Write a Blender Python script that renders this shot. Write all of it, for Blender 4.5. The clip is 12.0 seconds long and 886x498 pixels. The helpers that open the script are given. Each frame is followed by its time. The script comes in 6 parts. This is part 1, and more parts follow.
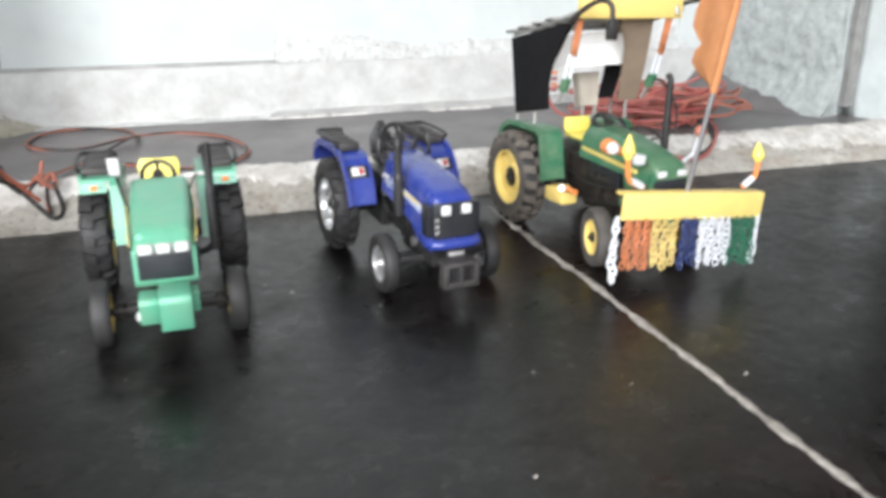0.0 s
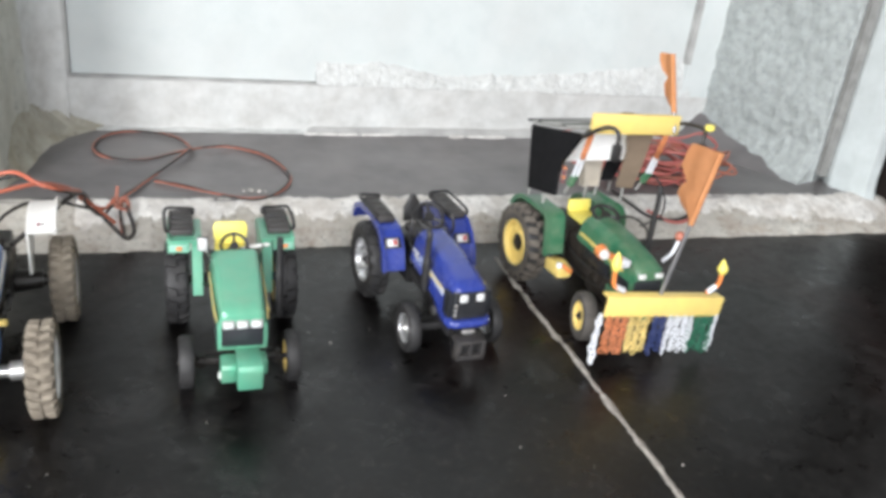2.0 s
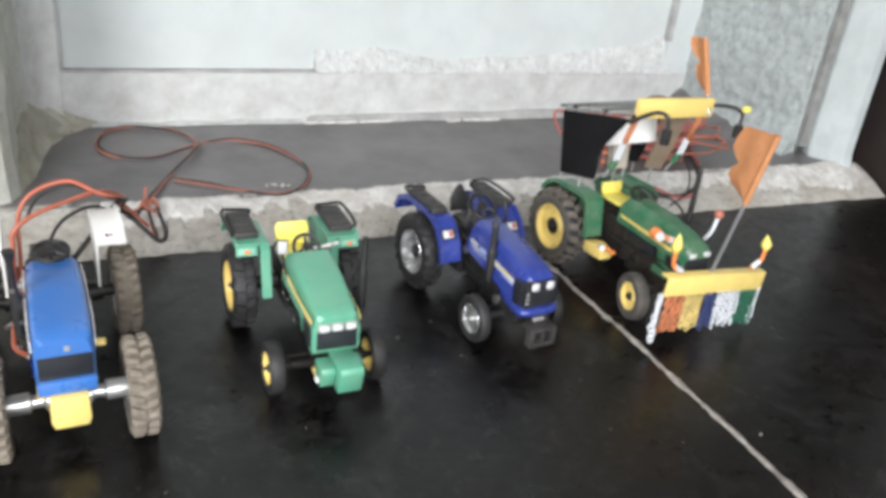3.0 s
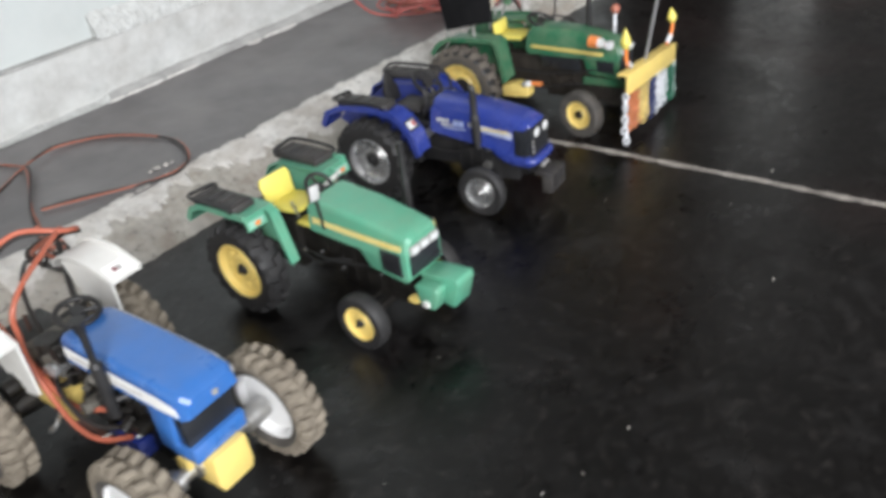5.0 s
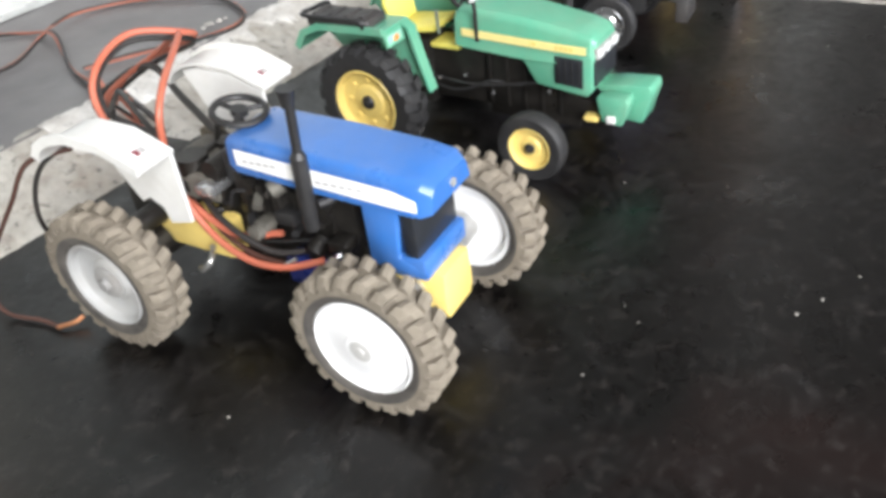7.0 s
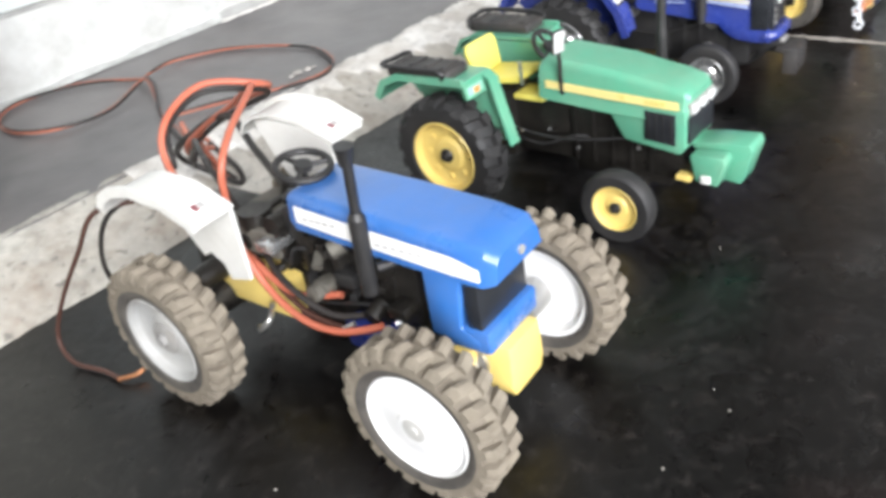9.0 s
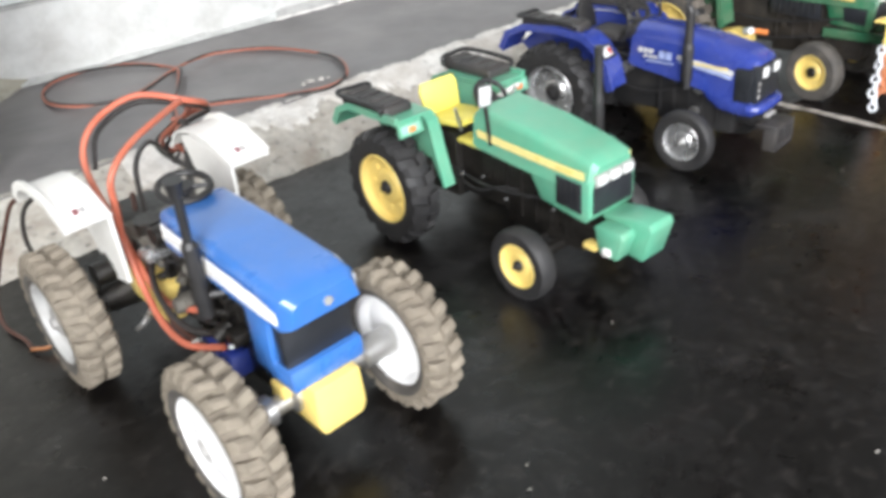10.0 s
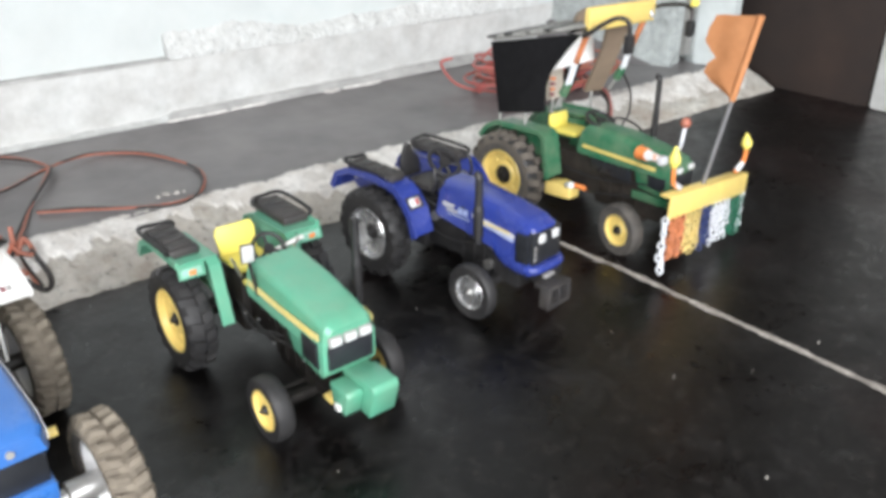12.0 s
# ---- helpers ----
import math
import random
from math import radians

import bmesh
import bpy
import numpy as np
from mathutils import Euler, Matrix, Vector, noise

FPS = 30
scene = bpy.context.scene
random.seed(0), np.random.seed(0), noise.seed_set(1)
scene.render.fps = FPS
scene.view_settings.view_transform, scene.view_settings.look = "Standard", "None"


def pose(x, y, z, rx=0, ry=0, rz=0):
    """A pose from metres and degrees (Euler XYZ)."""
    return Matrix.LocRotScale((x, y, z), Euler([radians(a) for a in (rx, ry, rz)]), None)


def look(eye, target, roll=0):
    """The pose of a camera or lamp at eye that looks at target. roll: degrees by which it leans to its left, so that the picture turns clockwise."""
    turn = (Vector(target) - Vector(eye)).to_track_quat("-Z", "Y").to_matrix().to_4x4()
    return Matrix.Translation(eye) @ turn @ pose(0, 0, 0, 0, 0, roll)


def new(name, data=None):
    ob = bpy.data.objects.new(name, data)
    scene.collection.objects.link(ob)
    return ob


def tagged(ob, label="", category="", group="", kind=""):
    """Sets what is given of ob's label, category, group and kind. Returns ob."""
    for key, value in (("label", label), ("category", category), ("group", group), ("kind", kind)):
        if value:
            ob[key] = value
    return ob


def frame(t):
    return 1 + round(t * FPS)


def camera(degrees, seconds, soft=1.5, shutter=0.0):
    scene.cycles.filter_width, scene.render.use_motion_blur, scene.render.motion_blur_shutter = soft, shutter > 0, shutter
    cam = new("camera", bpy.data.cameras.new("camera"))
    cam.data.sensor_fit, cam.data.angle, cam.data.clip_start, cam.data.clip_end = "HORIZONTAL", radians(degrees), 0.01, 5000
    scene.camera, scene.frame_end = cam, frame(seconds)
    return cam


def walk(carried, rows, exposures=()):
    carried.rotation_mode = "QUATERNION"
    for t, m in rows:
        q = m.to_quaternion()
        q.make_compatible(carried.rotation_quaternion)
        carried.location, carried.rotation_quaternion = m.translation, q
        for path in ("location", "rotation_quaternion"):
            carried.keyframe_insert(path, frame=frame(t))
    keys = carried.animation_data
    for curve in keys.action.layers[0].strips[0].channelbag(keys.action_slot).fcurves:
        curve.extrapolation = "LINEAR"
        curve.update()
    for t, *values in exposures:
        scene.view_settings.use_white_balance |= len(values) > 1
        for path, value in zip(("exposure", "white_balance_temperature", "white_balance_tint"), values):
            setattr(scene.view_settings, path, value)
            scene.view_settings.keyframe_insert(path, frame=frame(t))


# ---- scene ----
cam = camera(57.0, 12.0, soft=3.8, shutter=0.35)
PATH = [
    (0, (-0.127, -0.026, 0.267), (0.251, 1.818, -0.409), 0.1),
    (0.5, (-0.06, -0.01, 0.286), (0.287, 1.856, -0.348), 1.3),
    (1, (-0.048, -0.02, 0.326), (0.24, 1.832, -0.371), 1.4),
    (1.5, (-0.114, -0.07, 0.404), (0.248, 1.749, -0.344), 5.5),
    (2, (-0.181, -0.105, 0.448), (0.219, 1.671, -0.38), 6.6),
    (2.5, (-0.243, -0.1, 0.458), (0.174, 1.655, -0.405), 6.7),
    (3, (-0.329, -0.069, 0.452), (0.27, 1.632, -0.414), 6.7),
    (3.2, (-0.353, -0.045, 0.45), (0.265, 1.633, -0.445), 6.3),
    (4.8, (-0.54, 0.096, 0.415), (0.626, 1.368, -0.598), -3.7),
    (5, (-0.559, 0.111, 0.405), (0.581, 1.374, -0.645), -7.9),
    (5.5, (-0.603, 0.16, 0.385), (0.51, 1.376, -0.748), -11.1),
    (6, (-0.633, 0.201, 0.337), (0.508, 1.322, -0.864), -10.6),
    (6.5, (-0.651, 0.246, 0.297), (0.532, 1.356, -0.872), -8.0),
    (7, (-0.662, 0.269, 0.293), (0.536, 1.379, -0.861), -7.8),
    (7.2, (-0.666, 0.273, 0.295), (0.531, 1.389, -0.855), -8.0),
    (8.8, (-0.641, 0.287, 0.288), (0.515, 1.51, -0.794), -10.0),
    (9, (-0.629, 0.28, 0.284), (0.464, 1.595, -0.754), -9.9),
    (9.5, (-0.58, 0.231, 0.282), (0.292, 1.687, -0.775), -6.3),
    (10, (-0.525, 0.194, 0.299), (0.351, 1.681, -0.713), -5.7),
    (10.5, (-0.475, 0.16, 0.32), (0.403, 1.656, -0.675), -2.5),
    (11, (-0.448, 0.14, 0.333), (0.527, 1.615, -0.601), -0.7),
    (11.5, (-0.425, 0.116, 0.343), (0.551, 1.589, -0.595), -1.5),
    (12, (-0.407, 0.096, 0.371), (0.565, 1.61, -0.504), -0.0),
]
walk(cam, [(t, look(eye, target, roll)) for t, eye, target, roll in PATH], [(0.0, 0.87), (2.0, 0.7), (3.2, 0.54), (4.8, 0.4), (5.8, 0.48), (6.5, 0.81), (7.0, 0.95), (8.8, 1.0), (9.5, 1.03), (10.5, 0.83), (12.0, 0.73)])

# ---- world and light ----
world = bpy.data.worlds.new("sky")
scene.world = world
world.use_nodes = True
wn = world.node_tree.nodes
sky = wn.new("ShaderNodeTexSky")
sky.sky_type = "NISHITA"
sky.sun_disc = False
sky.sun_elevation, sky.sun_rotation = radians(48), radians(200)
world.node_tree.links.new(sky.outputs[0], wn["Background"].inputs[0])
wn["Background"].inputs[1].default_value = 0.1

def opening_lamp(name, eye, target, w, h, watts, colour):
    """Daylight that comes in through one of the room's openings."""
    ob = new(name, bpy.data.lights.new(name, "AREA"))
    ob.data.shape, ob.data.size, ob.data.size_y = "RECTANGLE", w, h
    ob.data.energy, ob.data.color = watts, colour
    ob.matrix_world = look(eye, target)
    return ob


WEST = opening_lamp("west_door_light", (-1.62, -1.3, 1.2), (0.2, 0.7, 0.2), 1.1, 1.8, 84.0, (0.985, 0.98, 0.985))
SOUTH = opening_lamp("south_window_light", (-0.1, -2.2, 1.3), (0.0, 1.2, 0.3), 1.6, 1.3, 52.0, (0.98, 0.98, 1.0))


# ---- materials ----
def mat(name, colour, rough=0.5, metal=0.0, spec=0.5, vary=0.12, scale=40.0, bump=0.0, bump_scale=200.0, coat=0.0,
        colour2=None, stain=0.0, stain_scale=6.0, rough_vary=0.1, pits=0.0, pit_scale=120.0, dust=0.0, dust_colour=(0.32, 0.27, 0.2), clear=0.0):
    """A surface with grain at one scale, stains at another, fine relief and, where asked, dust lying on it."""
    m = bpy.data.materials.new(name)
    m.use_nodes = True
    n, l = m.node_tree.nodes, m.node_tree.links
    b = n["Principled BSDF"]
    co = n.new("ShaderNodeTexCoord")
    info = n.new("ShaderNodeObjectInfo")

    def noisy(sc, detail=6.0, rough_=0.6):
        t = n.new("ShaderNodeTexNoise")
        t.inputs["Scale"].default_value, t.inputs["Detail"].default_value, t.inputs["Roughness"].default_value = sc, detail, rough_
        l.new(co.outputs["Object"], t.inputs["Vector"])
        return t.outputs["Fac"]

    def remap(fac, a, b_, lo, hi):
        r = n.new("ShaderNodeMapRange")
        for k, v in (("From Min", a), ("From Max", b_), ("To Min", lo), ("To Max", hi)):
            r.inputs[k].default_value = v
        l.new(fac, r.inputs["Value"])
        return r.outputs["Result"]

    def blend(fac, a, c):
        x = n.new("ShaderNodeMix")
        x.data_type = "RGBA"
        l.new(fac, x.inputs["Factor"])
        for sock, v in ((x.inputs["A"], a), (x.inputs["B"], c)):
            if isinstance(v, tuple):
                sock.default_value = (*v, 1)
            else:
                l.new(v, sock)
        return x.outputs["Result"]

    grain = noisy(scale)
    dark = tuple(c * (1 - vary) for c in colour)
    light = tuple(min(1, c * (1 + vary)) for c in colour)
    col = blend(remap(grain, 0.3, 0.7, 0, 1), dark, light)
    if colour2 is not None:
        col = blend(remap(noisy(stain_scale, 8.0, 0.65), 0.5 - 0.18, 0.5 + 0.18, 0, stain), col, colour2)
    if dust:
        col = blend(remap(noisy(stain_scale * 2.3, 10.0, 0.7), 0.38, 0.68, 0, dust), col, dust_colour)
    if pits:
        col = blend(remap(noisy(pit_scale, 4.0, 0.55), 0.6, 0.68, 0, pits), col, tuple(c * 0.42 for c in colour))
    l.new(col, b.inputs["Base Color"])
    l.new(remap(noisy(scale * 0.6), 0.3, 0.7, max(0.02, rough - rough_vary), min(1, rough + rough_vary)), b.inputs["Roughness"])
    b.inputs["Metallic"].default_value = metal
    b.inputs["Specular IOR Level"].default_value = spec
    b.inputs["Coat Weight"].default_value = coat
    b.inputs["Coat Roughness"].default_value = 0.12
    b.inputs["Transmission Weight"].default_value = clear
    if bump:
        bp = n.new("ShaderNodeBump")
        bp.inputs["Strength"].default_value, bp.inputs["Distance"].default_value = bump, 0.002
        l.new(noisy(bump_scale, 8.0, 0.7), bp.inputs["Height"])
        l.new(bp.outputs["Normal"], b.inputs["Normal"])
    return m


def floor_mat():
    """Worn black oxide cement: patchy polish, greyish-brown scuffs, thin scratches, pale specks of dust."""
    m = bpy.data.materials.new("black_oxide_cement")
    m.use_nodes = True
    n, l = m.node_tree.nodes, m.node_tree.links
    b = n["Principled BSDF"]
    co = n.new("ShaderNodeTexCoord")

    def noisy(sc, detail=6.0, rough_=0.6, warp=0.0, stretch=None):
        t = n.new("ShaderNodeTexNoise")
        t.inputs["Scale"].default_value, t.inputs["Detail"].default_value = sc, detail
        t.inputs["Roughness"].default_value, t.inputs["Distortion"].default_value = rough_, warp
        src = co.outputs["Object"]
        if stretch:
            mp = n.new("ShaderNodeMapping")
            mp.inputs["Rotation"].default_value, mp.inputs["Scale"].default_value = (0, 0, stretch[0]), (stretch[1], stretch[2], 1)
            l.new(src, mp.inputs["Vector"])
            src = mp.outputs["Vector"]
        l.new(src, t.inputs["Vector"])
        return t.outputs["Fac"]

    def ramp(fac, a, b_, lo=0.0, hi=1.0):
        r = n.new("ShaderNodeMapRange")
        for k, v in (("From Min", a), ("From Max", b_), ("To Min", lo), ("To Max", hi)):
            r.inputs[k].default_value = v
        l.new(fac, r.inputs["Value"])
        return r.outputs["Result"]

    def blend(fac, a, c):
        x = n.new("ShaderNodeMix")
        x.data_type = "RGBA"
        l.new(fac, x.inputs["Factor"])
        for sock, v in ((x.inputs["A"], a), (x.inputs["B"], c)):
            if isinstance(v, tuple):
                sock.default_value = (*v, 1)
            else:
                l.new(v, sock)
        return x.outputs["Result"]

    col = blend(ramp(noisy(7, 8, 0.7), 0.35, 0.68), (0.0008, 0.0007, 0.0007), (0.0028, 0.0023, 0.0023))
    col = blend(ramp(noisy(3.2, 5, 0.6, 0.6), 0.5, 0.72, 0, 0.8), col, (0.015, 0.0065, 0.0055))
    col = blend(ramp(noisy(10, 12, 0.72, 1.6), 0.53, 0.74, 0, 0.5), col, (0.034, 0.033, 0.034))
    col = blend(ramp(noisy(26, 10, 0.78, 1.2), 0.56, 0.7, 0, 0.4), col, (0.042, 0.039, 0.038))
    col = blend(ramp(noisy(6, 12, 0.8, 0.4, (0.7, 1.0, 16.0)), 0.65, 0.72, 0, 0.3), col, (0.05, 0.045, 0.042))
    col = blend(ramp(noisy(24, 9, 0.8, 0.3, (1.9, 1.0, 9.0)), 0.64, 0.72, 0, 0.14), col, (0.05, 0.045, 0.042))
    col = blend(ramp(noisy(75, 8, 0.75, 0.5), 0.55, 0.72, 0, 0.6), col, (0.04, 0.034, 0.032))
    col = blend(ramp(noisy(150, 6, 0.7, 0.3), 0.56, 0.72, 0, 0.3), col, (0.05, 0.045, 0.042))
    col = blend(ramp(noisy(230, 3, 0.6), 0.71, 0.78, 0, 0.35), col, (0.15, 0.135, 0.12))
    l.new(col, b.inputs["Base Color"])
    rough_mix = n.new("ShaderNodeMath")
    l.new(ramp(noisy(11, 12, 0.75, 0.8), 0.32, 0.68, 0.17, 0.42), rough_mix.inputs[0])
    l.new(ramp(noisy(60, 10, 0.8, 0.6), 0.42, 0.72, 0.0, 0.22), rough_mix.inputs[1])
    l.new(rough_mix.outputs[0], b.inputs["Roughness"])
    b.inputs["Specular IOR Level"].default_value = 0.42
    bp = n.new("ShaderNodeBump")
    bp.inputs["Strength"].default_value, bp.inputs["Distance"].default_value = 0.09, 0.002
    l.new(noisy(45, 6, 0.6), bp.inputs["Height"])
    l.new(bp.outputs["Normal"], b.inputs["Normal"])
    return m


M = dict(
    floor=floor_mat(),
    joint=mat("pale_cement_joint", (0.46, 0.43, 0.39), 0.92, vary=0.4, scale=90, bump=1.0, bump_scale=260, colour2=(0.1, 0.085, 0.075), stain=0.75, stain_scale=38, pits=0.6, pit_scale=160),
    ledge=mat("grey_ledge_screed", (0.112, 0.106, 0.109), 0.38, vary=0.18, scale=14, colour2=(0.17, 0.162, 0.165), stain=0.6, stain_scale=6, bump=0.12, bump_scale=150, dust=0.25, dust_colour=(0.26, 0.24, 0.225)),
    kerb=mat("rough_plaster_kerb", (0.45, 0.44, 0.4), 0.92, spec=0.15, vary=0.35, scale=90, colour2=(0.31, 0.25, 0.2), stain=0.75, stain_scale=17, bump=1.0, bump_scale=170, dust=0.6, dust_colour=(0.53, 0.525, 0.49), pits=0.85, pit_scale=150),
    crust=mat("white_plaster_crust", (0.74, 0.735, 0.71), 0.92, spec=0.15, vary=0.25, scale=80, colour2=(0.42, 0.385, 0.345), stain=0.85, stain_scale=26, bump=1.0, bump_scale=150, pits=0.7, pit_scale=150),
    wall=mat("pale_blue_limewash", (0.57, 0.62, 0.617), 0.88, spec=0.15, vary=0.09, scale=28, colour2=(0.5, 0.515, 0.505), stain=0.75, stain_scale=7, bump=0.3, bump_scale=90, dust=0.35, dust_colour=(0.64, 0.665, 0.66)),
    wall_low=mat("grey_washed_plaster", (0.55, 0.565, 0.555), 0.88, spec=0.15, vary=0.14, scale=40, colour2=(0.43, 0.42, 0.4), stain=0.85, stain_scale=11, bump=0.5, bump_scale=110, dust=0.55, dust_colour=(0.74, 0.75, 0.74)),
    cove=mat("olive_brown_plaster", (0.27, 0.25, 0.19), 0.92, spec=0.15, vary=0.25, scale=50, colour2=(0.46, 0.45, 0.4), stain=0.85, stain_scale=22, bump=0.7, bump_scale=110, pits=0.4),
    crumble=mat("crumbled_plaster", (0.63, 0.645, 0.635), 0.95, spec=0.1, vary=0.16, scale=90, colour2=(0.44, 0.44, 0.425), stain=0.6, stain_scale=40, pits=0.6, pit_scale=210, bump=1.0, bump_scale=230),
    jamb=mat("grey_green_limewash", (0.36, 0.39, 0.385), 0.9, spec=0.15, vary=0.22, scale=75, colour2=(0.26, 0.275, 0.27), pits=0.45, pit_scale=170, stain=0.45, stain_scale=60, bump=1.0, bump_scale=110, dust=0.3, dust_colour=(0.43, 0.46, 0.45)),
    bead=mat("fresh_white_plaster", (0.78, 0.775, 0.75), 0.88, spec=0.2, vary=0.15, scale=120, colour2=(0.42, 0.39, 0.37), stain=0.8, stain_scale=32, bump=0.8, bump_scale=200),
    darkgroove=mat("joint_dirt_and_shade", (0.27, 0.272, 0.262), 0.92, spec=0.1, vary=0.3, scale=40, colour2=(0.24, 0.24, 0.23), stain=0.6, stain_scale=18, bump=0.6),
    jamb_dirty=mat("stained_limewash", (0.54, 0.55, 0.51), 0.9, spec=0.15, vary=0.16, scale=40, colour2=(0.4, 0.385, 0.32), stain=0.75, stain_scale=9, bump=0.8, bump_scale=100, pits=0.5, pit_scale=90),
    groove=mat("dirty_shaded_groove", (0.38, 0.38, 0.37), 0.9, vary=0.25, scale=30, bump=0.4),
    pier=mat("shaded_limewash", (0.5, 0.545, 0.545), 0.88, spec=0.15, vary=0.14, scale=22, colour2=(0.36, 0.38, 0.375), stain=0.7, stain_scale=6, bump=0.3, bump_scale=90),
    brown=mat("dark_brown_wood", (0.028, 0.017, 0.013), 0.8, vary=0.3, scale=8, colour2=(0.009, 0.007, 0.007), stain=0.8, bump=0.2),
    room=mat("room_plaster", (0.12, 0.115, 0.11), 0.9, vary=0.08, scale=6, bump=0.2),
    ceiling=mat("ceiling_plaster", (0.17, 0.165, 0.16), 0.9, vary=0.06, scale=6, bump=0.15),
    debris=mat("plaster_crumbs", (0.42, 0.4, 0.37), 0.95, vary=0.25, scale=90, bump=0.5),
    mint=mat("mint_green_paint", (0.1, 0.35, 0.23), 0.38, vary=0.06, scale=50, coat=0.25, dust=0.18, stain_scale=20, bump=0.05, bump_scale=400),
    green=mat("dark_green_paint", (0.018, 0.135, 0.065), 0.4, vary=0.1, scale=50, coat=0.25, dust=0.3, stain_scale=22, bump=0.05, bump_scale=400),
    indigo=mat("indigo_plastic", (0.02, 0.04, 0.235), 0.28, vary=0.05, scale=40, coat=0.4, dust=0.06, stain_scale=20),
    blue=mat("bright_blue_paint", (0.035, 0.15, 0.455), 0.34, vary=0.06, scale=40, coat=0.35, dust=0.08, stain_scale=25, bump=0.06, bump_scale=300),
    yellow=mat("yellow_paint", (0.79, 0.6, 0.18), 0.42, vary=0.06, scale=50, coat=0.1, dust=0.15, stain_scale=24),
    lemon=mat("lemon_yellow_plastic", (0.78, 0.68, 0.14), 0.45, vary=0.05, scale=50, dust=0.1, stain_scale=20),
    gold=mat("yellow_stripe_sticker", (0.7, 0.55, 0.16), 0.4, vary=0.06, scale=80, stain_scale=40, dust=0.1),
    palestripe=mat("pale_yellow_sticker", (0.78, 0.66, 0.26), 0.4, vary=0.06, scale=80, stain_scale=40, dust=0.1),
    white=mat("white_painted_metal", (0.74, 0.74, 0.72), 0.45, vary=0.04, scale=40, coat=0.2, dust=0.2, stain_scale=18),
    rimwhite=mat("white_rim", (0.84, 0.845, 0.85), 0.38, vary=0.03, scale=40, coat=0.2, dust=0.08, stain_scale=20),
    rimgrey=mat("grey_white_rim", (0.4, 0.405, 0.405), 0.4, vary=0.08, scale=40, dust=0.25, stain_scale=20),
    hubgrey=mat("dull_grey_hub", (0.3, 0.3, 0.3), 0.5, vary=0.2, scale=60, dust=0.3, stain_scale=30),
    hubpale=mat("pale_grey_hub", (0.52, 0.52, 0.51), 0.5, vary=0.15, scale=60, dust=0.2, stain_scale=30),
    chrome=mat("chromed_plastic", (0.6, 0.61, 0.62), 0.28, metal=0.85, vary=0.08, scale=60, dust=0.12, stain_scale=30),
    steel=mat("turned_steel", (0.55, 0.55, 0.54), 0.35, metal=0.85, vary=0.12, scale=80, dust=0.2, stain_scale=30),
    pipe=mat("grey_metal_pole", (0.3, 0.3, 0.31), 0.4, metal=0.6, vary=0.12, scale=70),
    rubber=mat("black_rubber", (0.017, 0.017, 0.018), 0.6, vary=0.2, scale=60, dust=0.12, dust_colour=(0.1, 0.09, 0.08), stain_scale=30, bump=0.15, bump_scale=500),
    rubberdust=mat("dusty_rubber", (0.24, 0.212, 0.17), 0.92, spec=0.12, vary=0.25, scale=90, colour2=(0.165, 0.14, 0.112), stain=0.7, stain_scale=30, bump=0.4, bump_scale=500),
    sidewall=mat("grey_sidewall_rubber", (0.06, 0.056, 0.052), 0.75, vary=0.2, scale=70, dust=0.4, dust_colour=(0.16, 0.14, 0.12), stain_scale=30),
    rubbergap=mat("dust_in_tread", (0.19, 0.166, 0.134), 0.9, spec=0.15, vary=0.25, scale=70, colour2=(0.11, 0.094, 0.077), stain=0.7, stain_scale=40),
    blackcloth=mat("black_cloth", (0.011, 0.011, 0.012), 0.95, spec=0.1, vary=0.2, scale=90, bump=0.2, bump_scale=500),
    rubbermud=mat("mud_dusted_rubber", (0.15, 0.132, 0.112), 0.85, spec=0.2, vary=0.2, scale=70, colour2=(0.06, 0.053, 0.046), stain=0.7, stain_scale=34, bump=0.3, bump_scale=500),
    black=mat("black_plastic", (0.016, 0.016, 0.017), 0.45, vary=0.2, scale=60, dust=0.1, dust_colour=(0.12, 0.11, 0.1), stain_scale=30),
    blackpad=mat("black_vinyl", (0.028, 0.027, 0.028), 0.55, vary=0.25, scale=80, dust=0.25, dust_colour=(0.14, 0.12, 0.1), stain_scale=30, bump=0.2, bump_scale=400),
    grease=mat("greasy_black_metal", (0.014, 0.013, 0.012), 0.36, metal=0.3, vary=0.35, scale=70, dust=0.2, dust_colour=(0.08, 0.07, 0.06), stain_scale=40, bump=0.3, bump_scale=400),
    dustmetal=mat("dusty_grey_metal", (0.2, 0.19, 0.165), 0.62, metal=0.3, vary=0.25, scale=70, colour2=(0.05, 0.046, 0.04), stain=0.8, stain_scale=45, bump=0.3, bump_scale=400),
    mudmetal=mat("muddy_brown_metal", (0.03, 0.025, 0.021), 0.6, metal=0.2, vary=0.4, scale=60, colour2=(0.01, 0.009, 0.008), stain=0.9, stain_scale=40, dust=0.15, dust_colour=(0.13, 0.105, 0.08), bump=0.4, bump_scale=300),
    grille=mat("dark_grille", (0.02, 0.022, 0.026), 0.35, vary=0.2, scale=60),
    lamp=mat("clear_headlamp", (0.6, 0.61, 0.61), 0.12, vary=0.06, scale=120, coat=0.6),
    sticker=mat("white_sticker", (0.9, 0.9, 0.89), 0.5, vary=0.05, scale=60),
    stickerblue=mat("pale_blue_print", (0.3, 0.36, 0.58), 0.4, vary=0.15, scale=120),
    stickermint=mat("faded_mint_sticker", (0.27, 0.5, 0.4), 0.35, vary=0.1, scale=60),
    stickergrey=mat("silver_sticker", (0.5, 0.5, 0.5), 0.4, vary=0.1, scale=60),
    red=mat("red_reflector", (0.35, 0.03, 0.025), 0.3, vary=0.15, scale=60),
